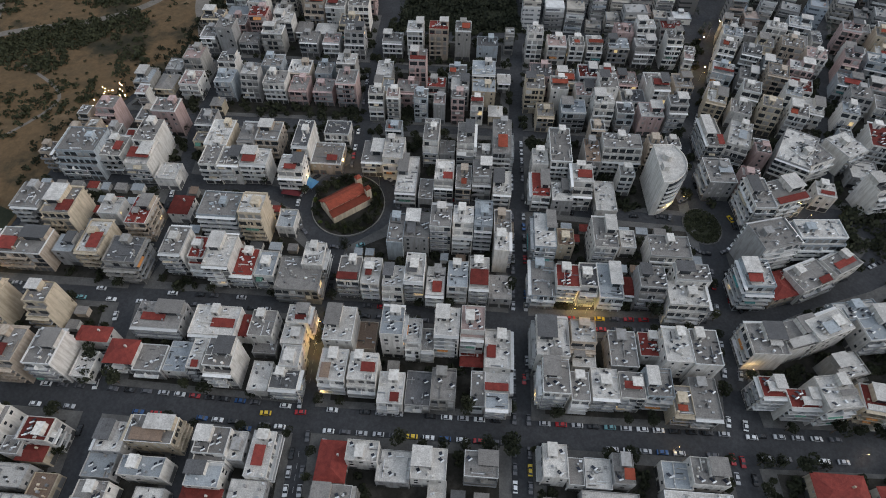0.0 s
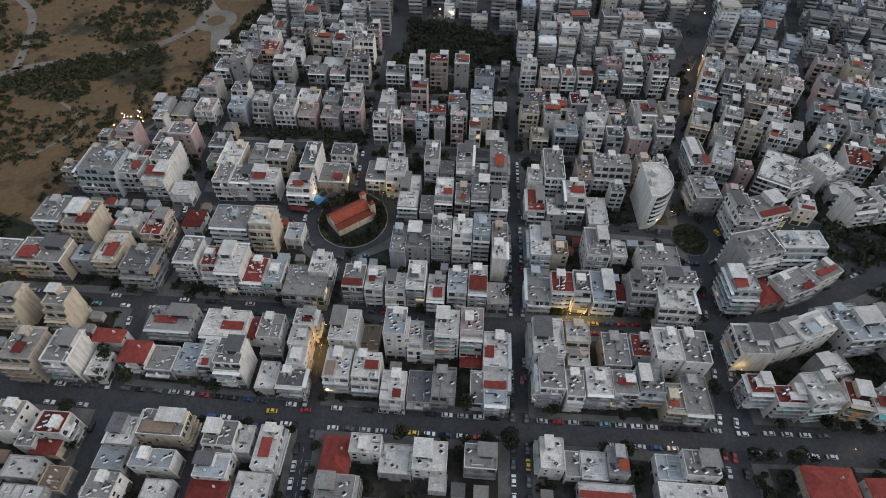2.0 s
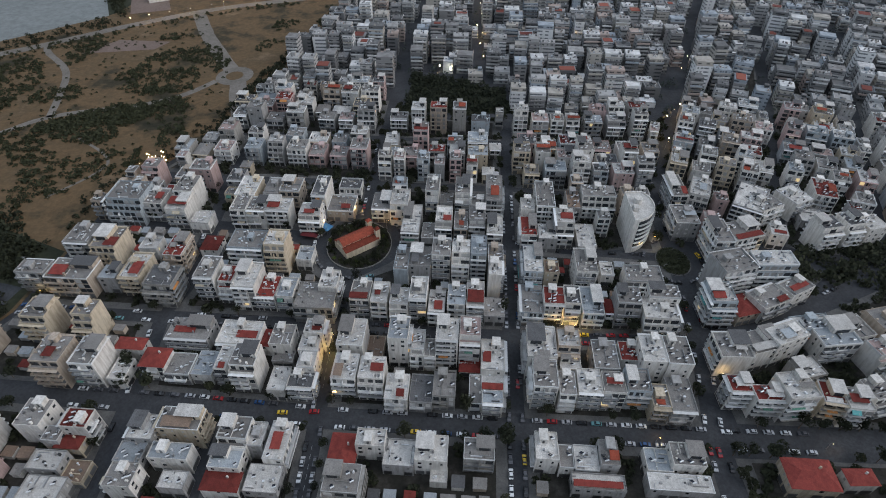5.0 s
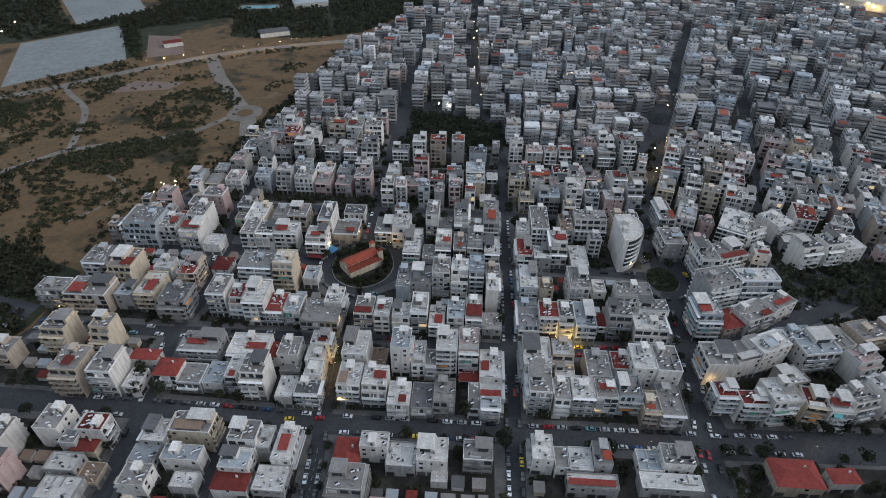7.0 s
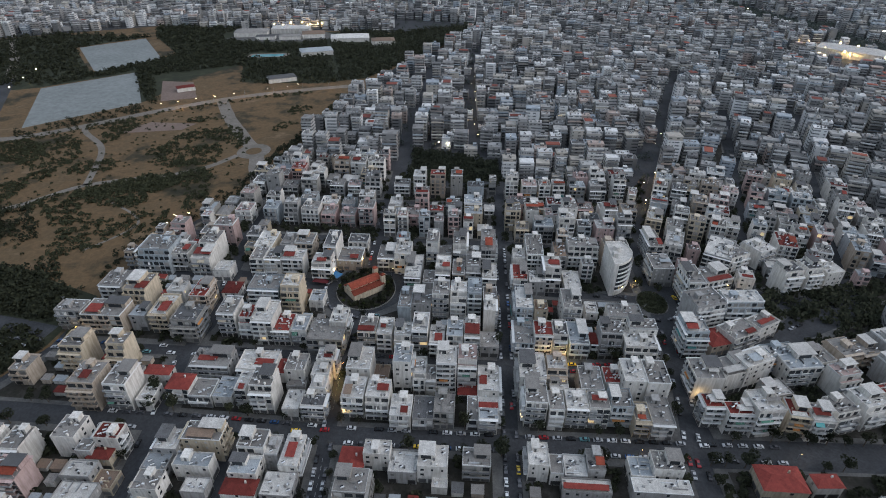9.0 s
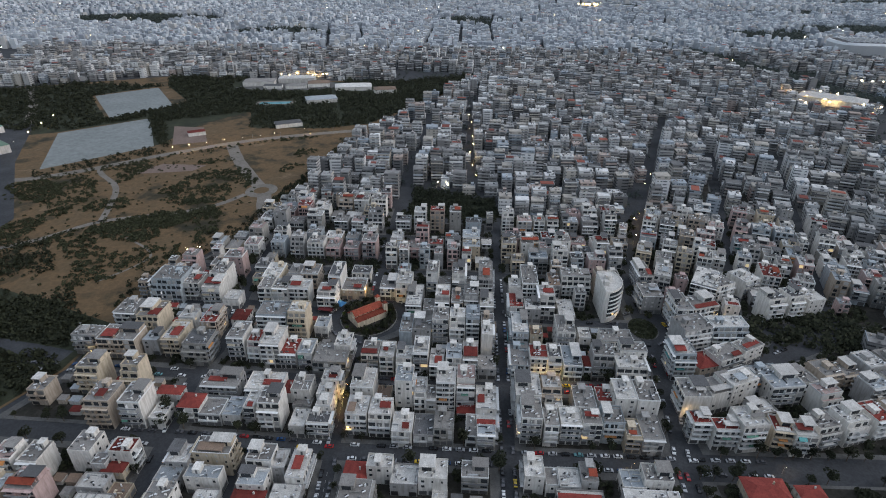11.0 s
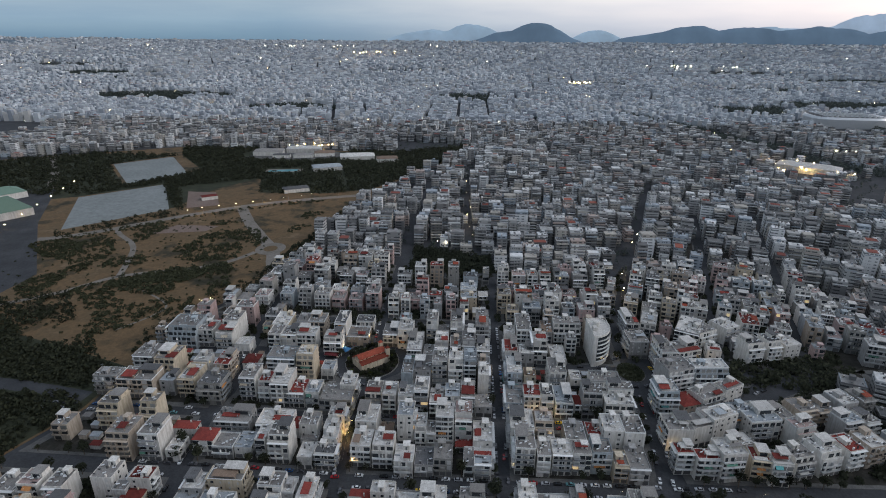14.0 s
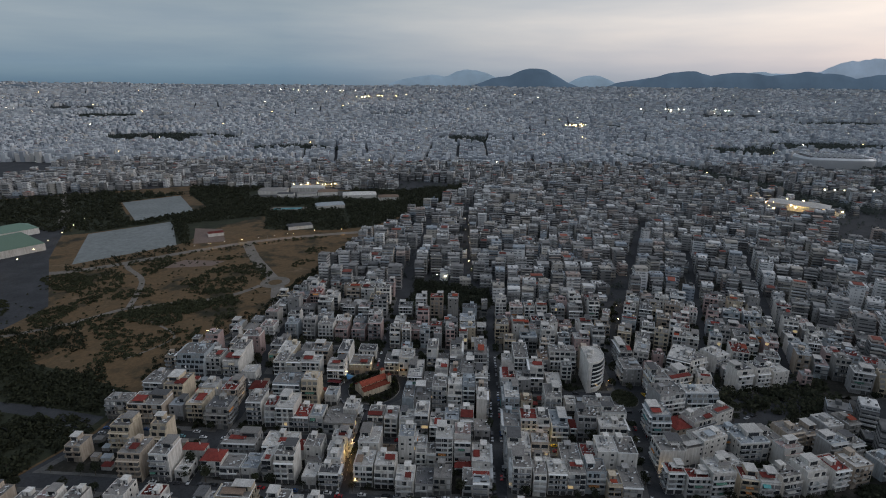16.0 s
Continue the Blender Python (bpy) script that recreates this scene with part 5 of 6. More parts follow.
sheet("playing_field", [(-430, 480), (-492, 608), (-412, 682), (-349, 562)], 0.18, field_mat, "worn grey-green playing field", "field")
sheet("second_field", [(-560, 807), (-491, 872), (-412, 753), (-466, 679)], 0.18, field_mat, "worn grey playing field", "field")
sheet("works_yard", [(-362, 645), (-322, 642), (-294, 582), (-330, 568)], 0.17, red_dirt, "bare reddish dirt yard", "ground")
sheet("red_patch", [(-330, 470), (-270, 482), (-262, 500), (-310, 502)], 0.15, red_dirt, "bare reddish dirt patch in dry grass", "ground")
sheet("parking", [(-376, 310), (-372, 360), (-470, 500), (-548, 647), (-640, 640), (-640, 380)], 0.16, asphalt, "grey asphalt parking ground", "ground")

# ---------------------------------------------------------------- trees
tr = random.Random(9)


def crown(s, r, rz, cz, count, leaf, rnd):
    """Leaf clumps: small tilted blades scattered through an uneven cloud."""
    lobes = [(rnd.uniform(-0.5, 0.5) * r, rnd.uniform(-0.5, 0.5) * r, cz + rnd.uniform(-0.45, 0.55) * rz, rnd.uniform(0.45, 0.7)) for _ in range(7)]
    for _ in range(count):
        lx, ly, lz, k = rnd.choice(lobes)
        a, b = rnd.uniform(0, 6.283), math.acos(rnd.uniform(-0.7, 1))
        q = rnd.uniform(0.75, 1.0)
        c = Vector((lx + k * q * r * math.sin(b) * math.cos(a), ly + k * q * r * math.sin(b) * math.sin(a), lz + k * q * rz * math.cos(b)))
        t = Vector((rnd.uniform(-1, 1), rnd.uniform(-1, 1), rnd.uniform(-0.7, 0.7))).normalized()
        o = t.orthogonal().normalized()
        e = leaf * rnd.uniform(0.6, 1.3)
        s.poly([c - t * e, c + o * e * 0.55, c + t * e, c - o * e * 0.55])


def tree_meshes(kind, r, rz, height, leaves, leaf, mat):
    rnd = random.Random(kind)
    t = Shape()
    t.tube((0, 0, -0.1), (0.1, 0, height - rz * 0.9), 0.17, 0.11, 7)
    for k in range(5):
        a = k * 1.2566 + rnd.uniform(-0.3, 0.3)
        t.tube((0.1, 0, height - rz * 0.95), (0.1 + 0.55 * r * math.cos(a), 0.55 * r * math.sin(a), height + rnd.uniform(-0.2, 0.35) * rz), 0.09, 0.03, 5)
    c = Shape()
    crown(c, r, rz, height, leaves, leaf, rnd)
    return t.mesh("trunk", bark), c.mesh("crown", mat)


KINDS = [tree_meshes(1, 2.0, 1.7, 3.8, 420, 0.34, LEAF[0]), tree_meshes(2, 2.6, 2.0, 4.8, 480, 0.40, LEAF[0]), tree_meshes(3, 1.6, 1.5, 3.0, 360, 0.3, LEAF[1]),
         tree_meshes(4, 1.3, 1.1, 1.9, 320, 0.26, LEAF[2])]
TREE_WORD = ("dark green street tree with a round crown", "broad dark green tree", "small olive-green tree", "bright green bushy tree")


def tree(x, y, kind, z=0.15, scale=1.0):
    base = new("tree")
    base.matrix_world = pose(x, y, z, 0, 0, tr.uniform(0, 360)) @ Matrix.Scale(scale, 4)
    tagged(base, TREE_WORD[kind] + " beside the street", "tree", "street trees")
    part("trunk", KINDS[kind][0], None, base)
    part("crown", KINDS[kind][1], None, base)


def along(line, off, step, chance, call):
    """Calls call(x, y, heading) at even steps beside a street."""
    for (xa, ya), (xb, yb) in zip(line, line[1:]):
        l = math.hypot(xb - xa, yb - ya)
        n = int(l / step)
        h = math.degrees(math.atan2(yb - ya, xb - xa))
        for k in range(n):
            t = (k + 0.5) / n
            if tr.random() < chance:
                call(xa + (xb - xa) * t - math.sin(radians(h)) * off, ya + (yb - ya) * t + math.cos(radians(h)) * off, h)


def crossing(x, y, room):
    """Whether a place beside a street lies in the mouth of another one."""
    near = 0
    for line, half in STREETS:
        for (xa, ya), (xb, yb) in zip(line, line[1:]):
            l2 = (xb - xa) ** 2 + (yb - ya) ** 2
            t = max(0.0, min(1.0, ((x - xa) * (xb - xa) + (y - ya) * (yb - ya)) / l2))
            if math.hypot(x - xa - t * (xb - xa), y - ya - t * (yb - ya)) < room:
                near += 1
                break
    return near > (0 if room < 3.05 else 1)


def stand(x, y, h):
    if not crossing(x, y, 3.0):
        tree(x, y, tr.choice((0, 0, 1, 2)), 0.15, tr.uniform(0.8, 1.5))


for line, off, step, chance in ((AVENUE, 6.6, 8, 0.55), (AVENUE, -6.6, 8, 0.55), (V1, 4.6, 10, 0.25), (V1, -4.6, 8, 0.45), (V2, 4.8, 12, 0.3), (V3, 5.2, 8, 0.55), (V3, -5.4, 8, 0.6),
                                (V3B, 5.6, 9, 0.5), (V3B, -5.6, 9, 0.5), (H2, 4.4, 12, 0.35), (H2, -4.4, 12, 0.3), (H3, 4.4, 10, 0.4), (DIAG, 5.2, 8, 0.5), (HRIGHT, 5.2, 8, 0.6),
                                (V0, 4.6, 9, 0.45), (V0B, 3.9, 9, 0.4), (HLEFT, 4.4, 9, 0.5)):
    along([p for p in line if 60 <= p[1] < 420], off, step, chance, stand)


def wood_mesh(name, spots, mat, label, blades=26):
    """Many trees and shrubs joined: blades of leaf clumps, thrown over uneven domes."""
    s = Shape()
    rnd = random.Random(len(spots))
    for x, y, r, h in spots:
        ox = [(rnd.uniform(-0.4, 0.4) * r, rnd.uniform(-0.4, 0.4) * r, rnd.uniform(0.5, 0.85)) for _ in range(3)]
        for _ in range(blades):
            ax, ay, k = rnd.choice(ox)
            a, b = rnd.uniform(0, 6.283), math.acos(rnd.uniform(-0.1, 1))
            c = Vector((x + ax + k * r * math.sin(b) * math.cos(a), y + ay + k * r * math.sin(b) * math.sin(a), 0.1 + h * (0.12 + 0.88 * k * math.cos(b)) * rnd.uniform(0.75, 1.05)))
            t = Vector((rnd.uniform(-1, 1), rnd.uniform(-1, 1), rnd.uniform(-0.5, 0.9))).normalized()
            o = t.orthogonal().normalized()
            e = (r * 0.30 + 0.1) * rnd.uniform(0.6, 1.2)
            s.poly([c - t * e, c + o * e * 0.7, c + t * e, c - o * e * 0.7])
    return tagged(new(name, s.mesh(name, mat)), label, "trees", kind="stuff")


def scatter(poly, count, r, h, keep=None):
    xs, ys, out = [p[0] for p in poly], [p[1] for p in poly], []
    while len(out) < count:
        x, y = tr.uniform(min(xs), max(xs)), tr.uniform(min(ys), max(ys))
        if bool(inside(np.array(x), np.array(y), poly)) and (keep is None or keep(x, y)):
            k = tr.uniform(0.6, 1.25)
            out.append((x, y, r * k, h * k))
    return out


def clumped(x, y):
    return noise.noise((x * 0.022, y * 0.022, 2.0)) > 0.08


SCRUB = scatter([(-330, 245), (-250, 240), (-200, 300), (-190, 335), (-205, 395), (-290, 352), (-380, 300)], 420, 2.3, 2.6, clumped)
SCRUB += scatter([(-330, 372), (-215, 402), (-192, 455), (-230, 515), (-330, 525), (-350, 480), (-318, 430)], 420, 2.2, 2.6, clumped)
SCRUB += scatter([(-300, 335), (-235, 350), (-205, 380), (-212, 394), (-290, 354)], 260, 2.4, 3.2)
SCRUB += scatter([(-420, 300), (-345, 320), (-330, 420), (-370, 470), (-430, 440)], 520, 2.2, 2.4, clumped)
SCRUB += scatter([(-298, 345), (-252, 381), (-222, 361), (-240, 322), (-278, 327)], 240, 2.6, 3.2)
SCRUB += scatter([(-272, 435), (-215, 446), (-206, 404), (-250, 387)], 130, 2.4, 3.0)
SCRUB += scatter([(-396, 430), (-366, 468), (-330, 415), (-350, 369)], 160, 2.2, 2.4)
SCRUB.append((-189, 336, 6.5, 7.0))
SCRUB += scatter([(-180, 470), (-130, 545), (-125, 600), (-180, 612), (-225, 560)], 120, 1.8, 2.0, clumped)
SCRUB += scatter([(-420, 290), (-250, 240), (-205, 300), (-170, 370), (-190, 440), (-250, 560), (-330, 520), (-420, 440)], 420, 1.3, 1.6)
SCRUB += scatter([(-420, 452), (-318, 530), (-250, 578), (-180, 610), (-185, 596), (-245, 566), (-310, 520), (-400, 445)], 130, 1.8, 2.6)
wood_mesh("shrubs", SCRUB, LEAF[1], "dark olive shrubs dotted over the dry grass")
PINES = scatter([(-430, 178), (-264, 172), (-264, 62), (-430, 62)], 760, 3.4, 5.5)
PINES += scatter([(-420, 178), (-420, 206), (-281, 188), (-224, 176), (-262, 150)], 240, 2.6, 5.0)
PINES += scatter([(-420, 222), (-281, 203), (-222, 192), (-219, 222), (-250, 232), (-330, 262), (-420, 275)], 620, 2.8, 4.6)
PINES += scatter([(-214, 222), (-209, 262), (-190, 297), (-163, 350), (-153, 405), (-163, 400), (-200, 312), (-222, 262)], 110, 2.0, 3.2)
PINES += scatter([(-158, 372), (-148, 440), (-135, 500), (-142, 505), (-158, 440), (-168, 380)], 130, 2.6, 4.6)
PINES += scatter([(-390, 300), (-318, 322), (-284, 278), (-331, 248), (-400, 260)], 330, 2.6, 4.6)
PINES += scatter([(-264, 62), (-264, 180), (-226, 188), (-213, 170), (-232, 130), (-241, 62)], 260, 3.0, 5.0)
PINES += scatter([(-300, 236), (-252, 246), (-216, 206), (-222, 192), (-290, 203)], 260, 2.5, 4.6)
wood_mesh("pines", PINES, LEAF[0], "dark pines along the park's edge")
CLEAR = ((-280, 905, 100, 58), (-266, 775, 36, 22), (-200, 790, 30, 20), (-150, 872, 44, 26), (-215, 655, 24, 16))


def grown(x, y):
    return all(((x - a) / c) ** 2 + ((y - b) / d) ** 2 > 1 for a, b, c, d in CLEAR) and abs(x + 170 + 0.25 * (y - 760)) > 4


WOODS = scatter([(-512, 960), (-103, 932), (72, 1028), (-35, 805), (-80, 722), (-110, 665), (-170, 640), (-260, 640), (-284, 720), (-400, 780), (-480, 890)], 2300, 4.4, 8.5, grown)
WOODS += scatter([(-430, 470), (-350, 556), (-320, 540), (-420, 455)], 90, 2.6, 4.5)
WOODS += scatter([(-420, 690), (-345, 565), (-330, 560), (-385, 668), (-290, 725), (-400, 782), (-412, 745), (-470, 672), (-495, 615)], 620, 3.4, 6.5)
WOODS += scatter([(-800, 640), (-700, 600), (-500, 620), (-470, 672), (-565, 805), (-490, 880), (-640, 900), (-860, 770)], 1500, 4.2, 7.5)
wood_mesh("woods", WOODS, LEAF[0], "dark dense woods round the sports grounds", 22)
wood_mesh("square_trees", scatter(MIDPARK, 380, 3.0, 6.5), LEAF[0], "dark trees of a small wooded square")
wood_mesh("garden_trees", scatter([(172, 206), (232, 198), (262, 214), (262, 240), (205, 236), (180, 216)], 170, 3.6, 7.5), LEAF[0], "dark trees of a small garden")


def in_yard(x, y):
    i, j = int((x - GX0) / CELL), int((y - GY0) / CELL)
    return not taken[i, j]


wood_mesh("yard_trees", scatter([(-200, 62), (-205, 236), (-150, 395), (300, 376), (236, 62)], 1300, 2.3, 4.2, in_yard), LEAF[0], "trees and bushes in the yards between houses", 60)
far_woods = []
for (wx, wy), wa, wb in FAR_WOODS:
    for _ in range(int(wa * wb / 20)):
        q, r = tr.uniform(0, 6.283), math.sqrt(tr.random()) * 1.1
        px, py = wx + wa * r * math.cos(q), wy + 2 * wb * r * math.sin(q)
        far_woods.append((px, py, 8, 13 + land(0, py) + 16 * max(0.0, 1 - r * r) * (0.6 + 0.6 * noise.noise((px * 0.01, py * 0.01, 0.0)))))
for line in (VALLEY, SIDE_VALLEY):
    for (xa, ya), (xb, yb) in zip(line, line[1:]):
        for _ in range(int(math.hypot(xb - xa, yb - ya) / 0.8)):
            t = tr.random()
            far_woods.append((xa + (xb - xa) * t + tr.uniform(-26, 26), ya + (yb - ya) * t + tr.uniform(-26, 26), 5.0, 10))
for _ in range(4200):
    wy = tr.uniform(380, 1900)
    wx = tr.uniform(-0.2, 0.85) * (wy + 100)
    if wy > 1250 or in_yard(wx, wy):
        far_woods.append((wx, wy, tr.uniform(2.2, 4.2), tr.uniform(6.5, 11)))
wood_mesh("far_woods", far_woods, hazed_far_leaves, "dark wooded patches among the far houses", 16)

# ---------------------------------------------------------------- church on its round island
s = Shape()
s.prism([(CHURCH[0] + 17.5 * math.cos(k * 0.1309), CHURCH[1] + 19.5 * math.sin(k * 0.1309)) for k in range(48)], 0, 0.25)
setting("church_island", s, yard, "round kerbed church ground of soil and paving", "pavement")
s = Shape()
for k in range(48):
    a, b = k * 0.1309, (k + 1) * 0.1309
    o = [(CHURCH[0] + r * math.cos(t), CHURCH[1] + (r + 2.0) * math.sin(t)) for r, t in ((17.8, a), (17.8, b), (17.4, b), (17.4, a))]
    s.prism(o, 0, 0.7)
tagged(new("boundary_wall", s.mesh("boundary_wall", WALL["N"])), "low pale wall round the church garden", "wall")
church = tagged(new("church"), "church of pale stone with stepped red tiled roofs", "church")
church.matrix_world = pose(-51.0, 225.0, 0.25, 0, 0, 38) @ Matrix.Diagonal((0.84, 0.8, 0.95, 1))
s = Shape()
s.box(-12, -8, -0.2, 12, 8, 5.0, False)
s.box(-11.5, -4, 5.0, 11.5, 4, 7.6, False)
part("wall", s, WALL["C"], church)
s = Shape()
for sg in (-1, 1):
    q = [(-12.4, sg * 8.5, 4.9), (12.4, sg * 8.5, 4.9), (12.4, sg * 4.0, 6.6), (-12.4, sg * 4.0, 6.6)]
    s.poly(q if sg < 0 else q[::-1])
    s.poly([(p[0], p[1], p[2] - 0.15) for p in (q[::-1] if sg < 0 else q)])
part("aisle_roof", s, ROOF["o"], church, "red clay tile lean-to roof")
s = Shape()
for sg in (-1, 1):
    q = [(-12.0, sg * 4.6, 7.5), (12.0, sg * 4.6, 7.5), (12.0, 0, 9.6), (-12.0, 0, 9.6)]
    s.poly(q if sg < 0 else q[::-1])
    s.poly([(p[0], p[1], p[2] - 0.15) for p in (q[::-1] if sg < 0 else q)])
part("nave_roof", s, ROOF["o"], church, "red clay tile gable roof")
s = Shape()
for x in (-11.5, 11.5):
    s.poly([(x, -4, 7.6), (x, 4, 7.6), (x, 0, 9.45)])
    s.poly([(x, 0, 9.45), (x, 4, 7.6), (x, -4, 7.6)])
part("gable", s, WALL["C"], church)
for k in range(6):
    for sg in (-1, 1):
        s = Shape()
        s.box(-9.6 + k * 3.6, sg * 4.02 - 0.04, 6.75, -8.4 + k * 3.6, sg * 4.02 + 0.04, 7.35)
        part("window", s, glass, church)
for x, y in ((12.6, 5.5), (12.6, -5.5)):
    s = Shape()
    s.box(x - 1.5, y - 1.5, -0.2, x + 1.5, y + 1.5, 10.5, False)
    gable_top = Shape()
    gable_top.poly([(x - 1.8, y - 1.8, 10.5), (x + 1.8, y - 1.8, 10.5), (x, y, 12.0)])
    gable_top.poly([(x + 1.8, y - 1.8, 10.5), (x + 1.8, y + 1.8, 10.5), (x, y, 12.0)])
    gable_top.poly([(x + 1.8, y + 1.8, 10.5), (x - 1.8, y + 1.8, 10.5), (x, y, 12.0)])
    gable_top.poly([(x - 1.8, y + 1.8, 10.5), (x - 1.8, y - 1.8, 10.5), (x, y, 12.0)])
    tower = part("bell_tower", s, WALL["C"], church)
    part("tower_roof", gable_top, ROOF["o"], tower)
for k in range(64):
    a, r = tr.uniform(0, 6.283), tr.uniform(0.72, 0.94)
    x, y = CHURCH[0] + 17.5 * r * math.cos(a), CHURCH[1] + 19.5 * r * math.sin(a)
    u = (x + 51) * math.cos(0.663) + (y - 225) * math.sin(0.663)
    v = (y - 225) * math.cos(0.663) - (x + 51) * math.sin(0.663)
    if abs(u) > 13.2 or abs(v) > 8.2:
        tree(x, y, tr.choice((0, 0, 2, 3)), 0.25, tr.uniform(0.6, 1.0))

shrubs = []
for k in range(90):
    a, r = tr.uniform(0, 6.283), tr.uniform(0.66, 0.96)
    x, y = CHURCH[0] + 17.0 * r * math.cos(a), CHURCH[1] + 19.0 * r * math.sin(a)
    u = (x + 51) * math.cos(0.663) + (y - 225) * math.sin(0.663)
    v = (y - 225) * math.cos(0.663) - (x + 51) * math.sin(0.663)
    if abs(u) > 12.6 or abs(v) > 7.6:
        shrubs.append((x, y, tr.uniform(0.9, 1.7), tr.uniform(1.2, 3.0)))
wood_mesh("garden_shrubs", shrubs, LEAF[1], "dense dark shrubs round the church", 70)


def stall(x, y, w, d, rot, mat, label):
    """A fabric canopy on four posts."""
    b = tagged(new("canopy_stall"), label, "canopy")
    b.matrix_world = pose(x, y, 0.15, 0, 0, rot)
    s = Shape()
    gable(s, w, d, 2.6, 0.7)
    part("canopy", s, mat, b)
    for sx in (-1, 1):
        for sy in (-1, 1):
            s = Shape()
            s.tube((sx * w * 0.46, sy * d * 0.46, 0), (sx * w * 0.46, sy * d * 0.46, 2.6), 0.05, 0.05, 6)
            part("post", s, metal, b)


stall(-70.5, 237.6, 6.5, 5.0, -30, plain("blue_canvas", (0.04, 0.16, 0.34), 0.8), "blue canvas canopy on posts by the church square")
stall(-78.2, 231.4, 9.0, 4.5, -10, plain("red_canvas", (0.16, 0.025, 0.03), 0.8), "dark red canvas canopy on posts by the church square")

# ---------------------------------------------------------------- planted roundabout
s = Shape()
s.prism([(CIRCUS[0] + 9.2 * math.cos(k * 0.1745), CIRCUS[1] + 11.2 * math.sin(k * 0.1745)) for k in range(36)], 0, 0.22)
setting("roundabout", s, paving, "kerbed paving of a round traffic island", "pavement")
s = Shape()
s.prism([(CIRCUS[0] + 7.6 * math.cos(k * 0.1745), CIRCUS[1] + 9.4 * math.sin(k * 0.1745)) for k in range(36)], 0, 0.3)
setting("roundabout_lawn", s, lawn, "dark lawn on a round traffic island", "ground")
spots = [(CIRCUS[0] + 8.0 * math.cos(k * 0.1309), CIRCUS[1] + 9.8 * math.sin(k * 0.1309), 0.8, 1.4) for k in range(48)]
bushes = [(CIRCUS[0] + 7.0 * q * math.cos(k * 2.4), CIRCUS[1] + 8.6 * q * math.sin(k * 2.4), 0.9 + 0.7 * (k % 3) / 2, 1.2 + 0.9 * (k % 4)) for k, q in enumerate(math.sqrt(i / 46) for i in range(46)) if k % 5]
wood_mesh("island_bushes", bushes, LEAF[1], "dark bushes and small trees on the traffic island", 60)
wood_mesh("hedge", spots, LEAF[1], "clipped hedge round the traffic island", 30)
s = Shape()
for a in (0.6,):
    c, q = math.cos(a), math.sin(a)
    s.prism([(CIRCUS[0] + c * u - q * v, CIRCUS[1] + q * u + c * v) for u, v in ((-7, -0.5), (7, -0.5), (7, 0.5), (-7, 0.5))], 0.2, 0.31 + a * 0.003)
setting("island_path", s, paving, "crossing paths on the traffic island", "path")

# the rounded apartment tower beside it
tower = tagged(new("curved_apartment_tower"), "tall white apartment tower with a curved front of white balconies", "building")
tower.matrix_world = pose(TX, TY, 0.15, 0, 0, 0) @ Matrix.Diagonal((0.66, 0.7, 1, 1))


def bow(grow):
    arc = [(-9.5, -17 - grow), (-8, -17 - grow)]
    for k in range(13):
        a = -1.25 + k * 2.0 / 12
        arc.append((-13 + (24 + grow) * math.cos(a), 4 + (22 + grow) * math.sin(a)))
    return arc + [(-9.5, 18)]


TOP = FLOOR * 7 + 1
s = Shape()
s.prism(bow(0), -0.15, TOP)
part("wall", s, WALL["W"], tower)
for k in range(1, 7):
    z = 0.9 + FLOOR * k
    s = Shape()
    out, inn = bow(1.5)[2:-1], bow(0)[2:-1]
    for i in range(len(out) - 1):
        s.prism([out[i], out[i + 1], inn[i + 1], inn[i]], z - 0.16, z, True)
        ra, rb = [(p[0] * 0.985 + q[0] * 0.015, p[1] * 0.985 + q[1] * 0.015) for p, q in ((out[i], inn[i]), (out[i + 1], inn[i + 1]))]
        s.prism([out[i], out[i + 1], (out[i + 1][0] - 0.12, out[i + 1][1]), (out[i][0] - 0.12, out[i][1])], z, z + 0.95, True)
    part("balcony", s, rail, tower)
    s = Shape()
    g = bow(0.05)[2:-1]
    for i in range(0, len(g) - 1):
        s.prism([g[i], g[i + 1], inn[i + 1], inn[i]], z + 0.1, z + 2.3)
    part("window_band", s, glass, tower)
    for u in (-7.5, -4.5):
        s = Shape()
        s.box(u - 0.6, -16.7, z + 0.8, u + 0.6, -16.0, z + 2.1)
        part("window", s, glass, tower)
s = Shape()
s.prism([(p[0] * 0.98, p[1] * 0.98) for p in bow(0)], TOP, TOP + 0.06)
part("roof", s, ROOF["w"], tower)
s = Shape()
b = bow(0)
for i in range(len(b)):
    p, q = b[i], b[(i + 1) % len(b)]
    s.prism([p, q, (q[0] * 0.97, q[1] * 0.97), (p[0] * 0.97, p[1] * 0.97)], TOP, TOP + 0.8)
part("parapet", s, WALL["W"], tower)
s = Shape()
s.tube((-2, 6, TOP), (-2, 6, TOP + 3.2), 3.4, 3.4, 20)
part("roof_hut", s, WALL["W"], tower, "round white roof hut")
s = Shape()
s.box(-8, -6, TOP, -4, -1, TOP + 2.6)
part("stairwell", s, WALL["W"], tower)

# ---------------------------------------------------------------- cars
PAINT = [plain("car_" + w, c, 0.25, 0.1, 0.1, 0.6) for w, c in (("white", (0.72, 0.73, 0.74)), ("silver", (0.42, 0.43, 0.45)), ("black", (0.02, 0.02, 0.022)), ("grey", (0.10, 0.10, 0.11)),
                                                                ("red", (0.36, 0.03, 0.035)), ("blue", (0.03, 0.08, 0.20)), ("yellow", (0.70, 0.48, 0.04)), ("teal", (0.16, 0.34, 0.36)))]
rubber = plain("rubber", (0.02, 0.02, 0.02), 0.9)


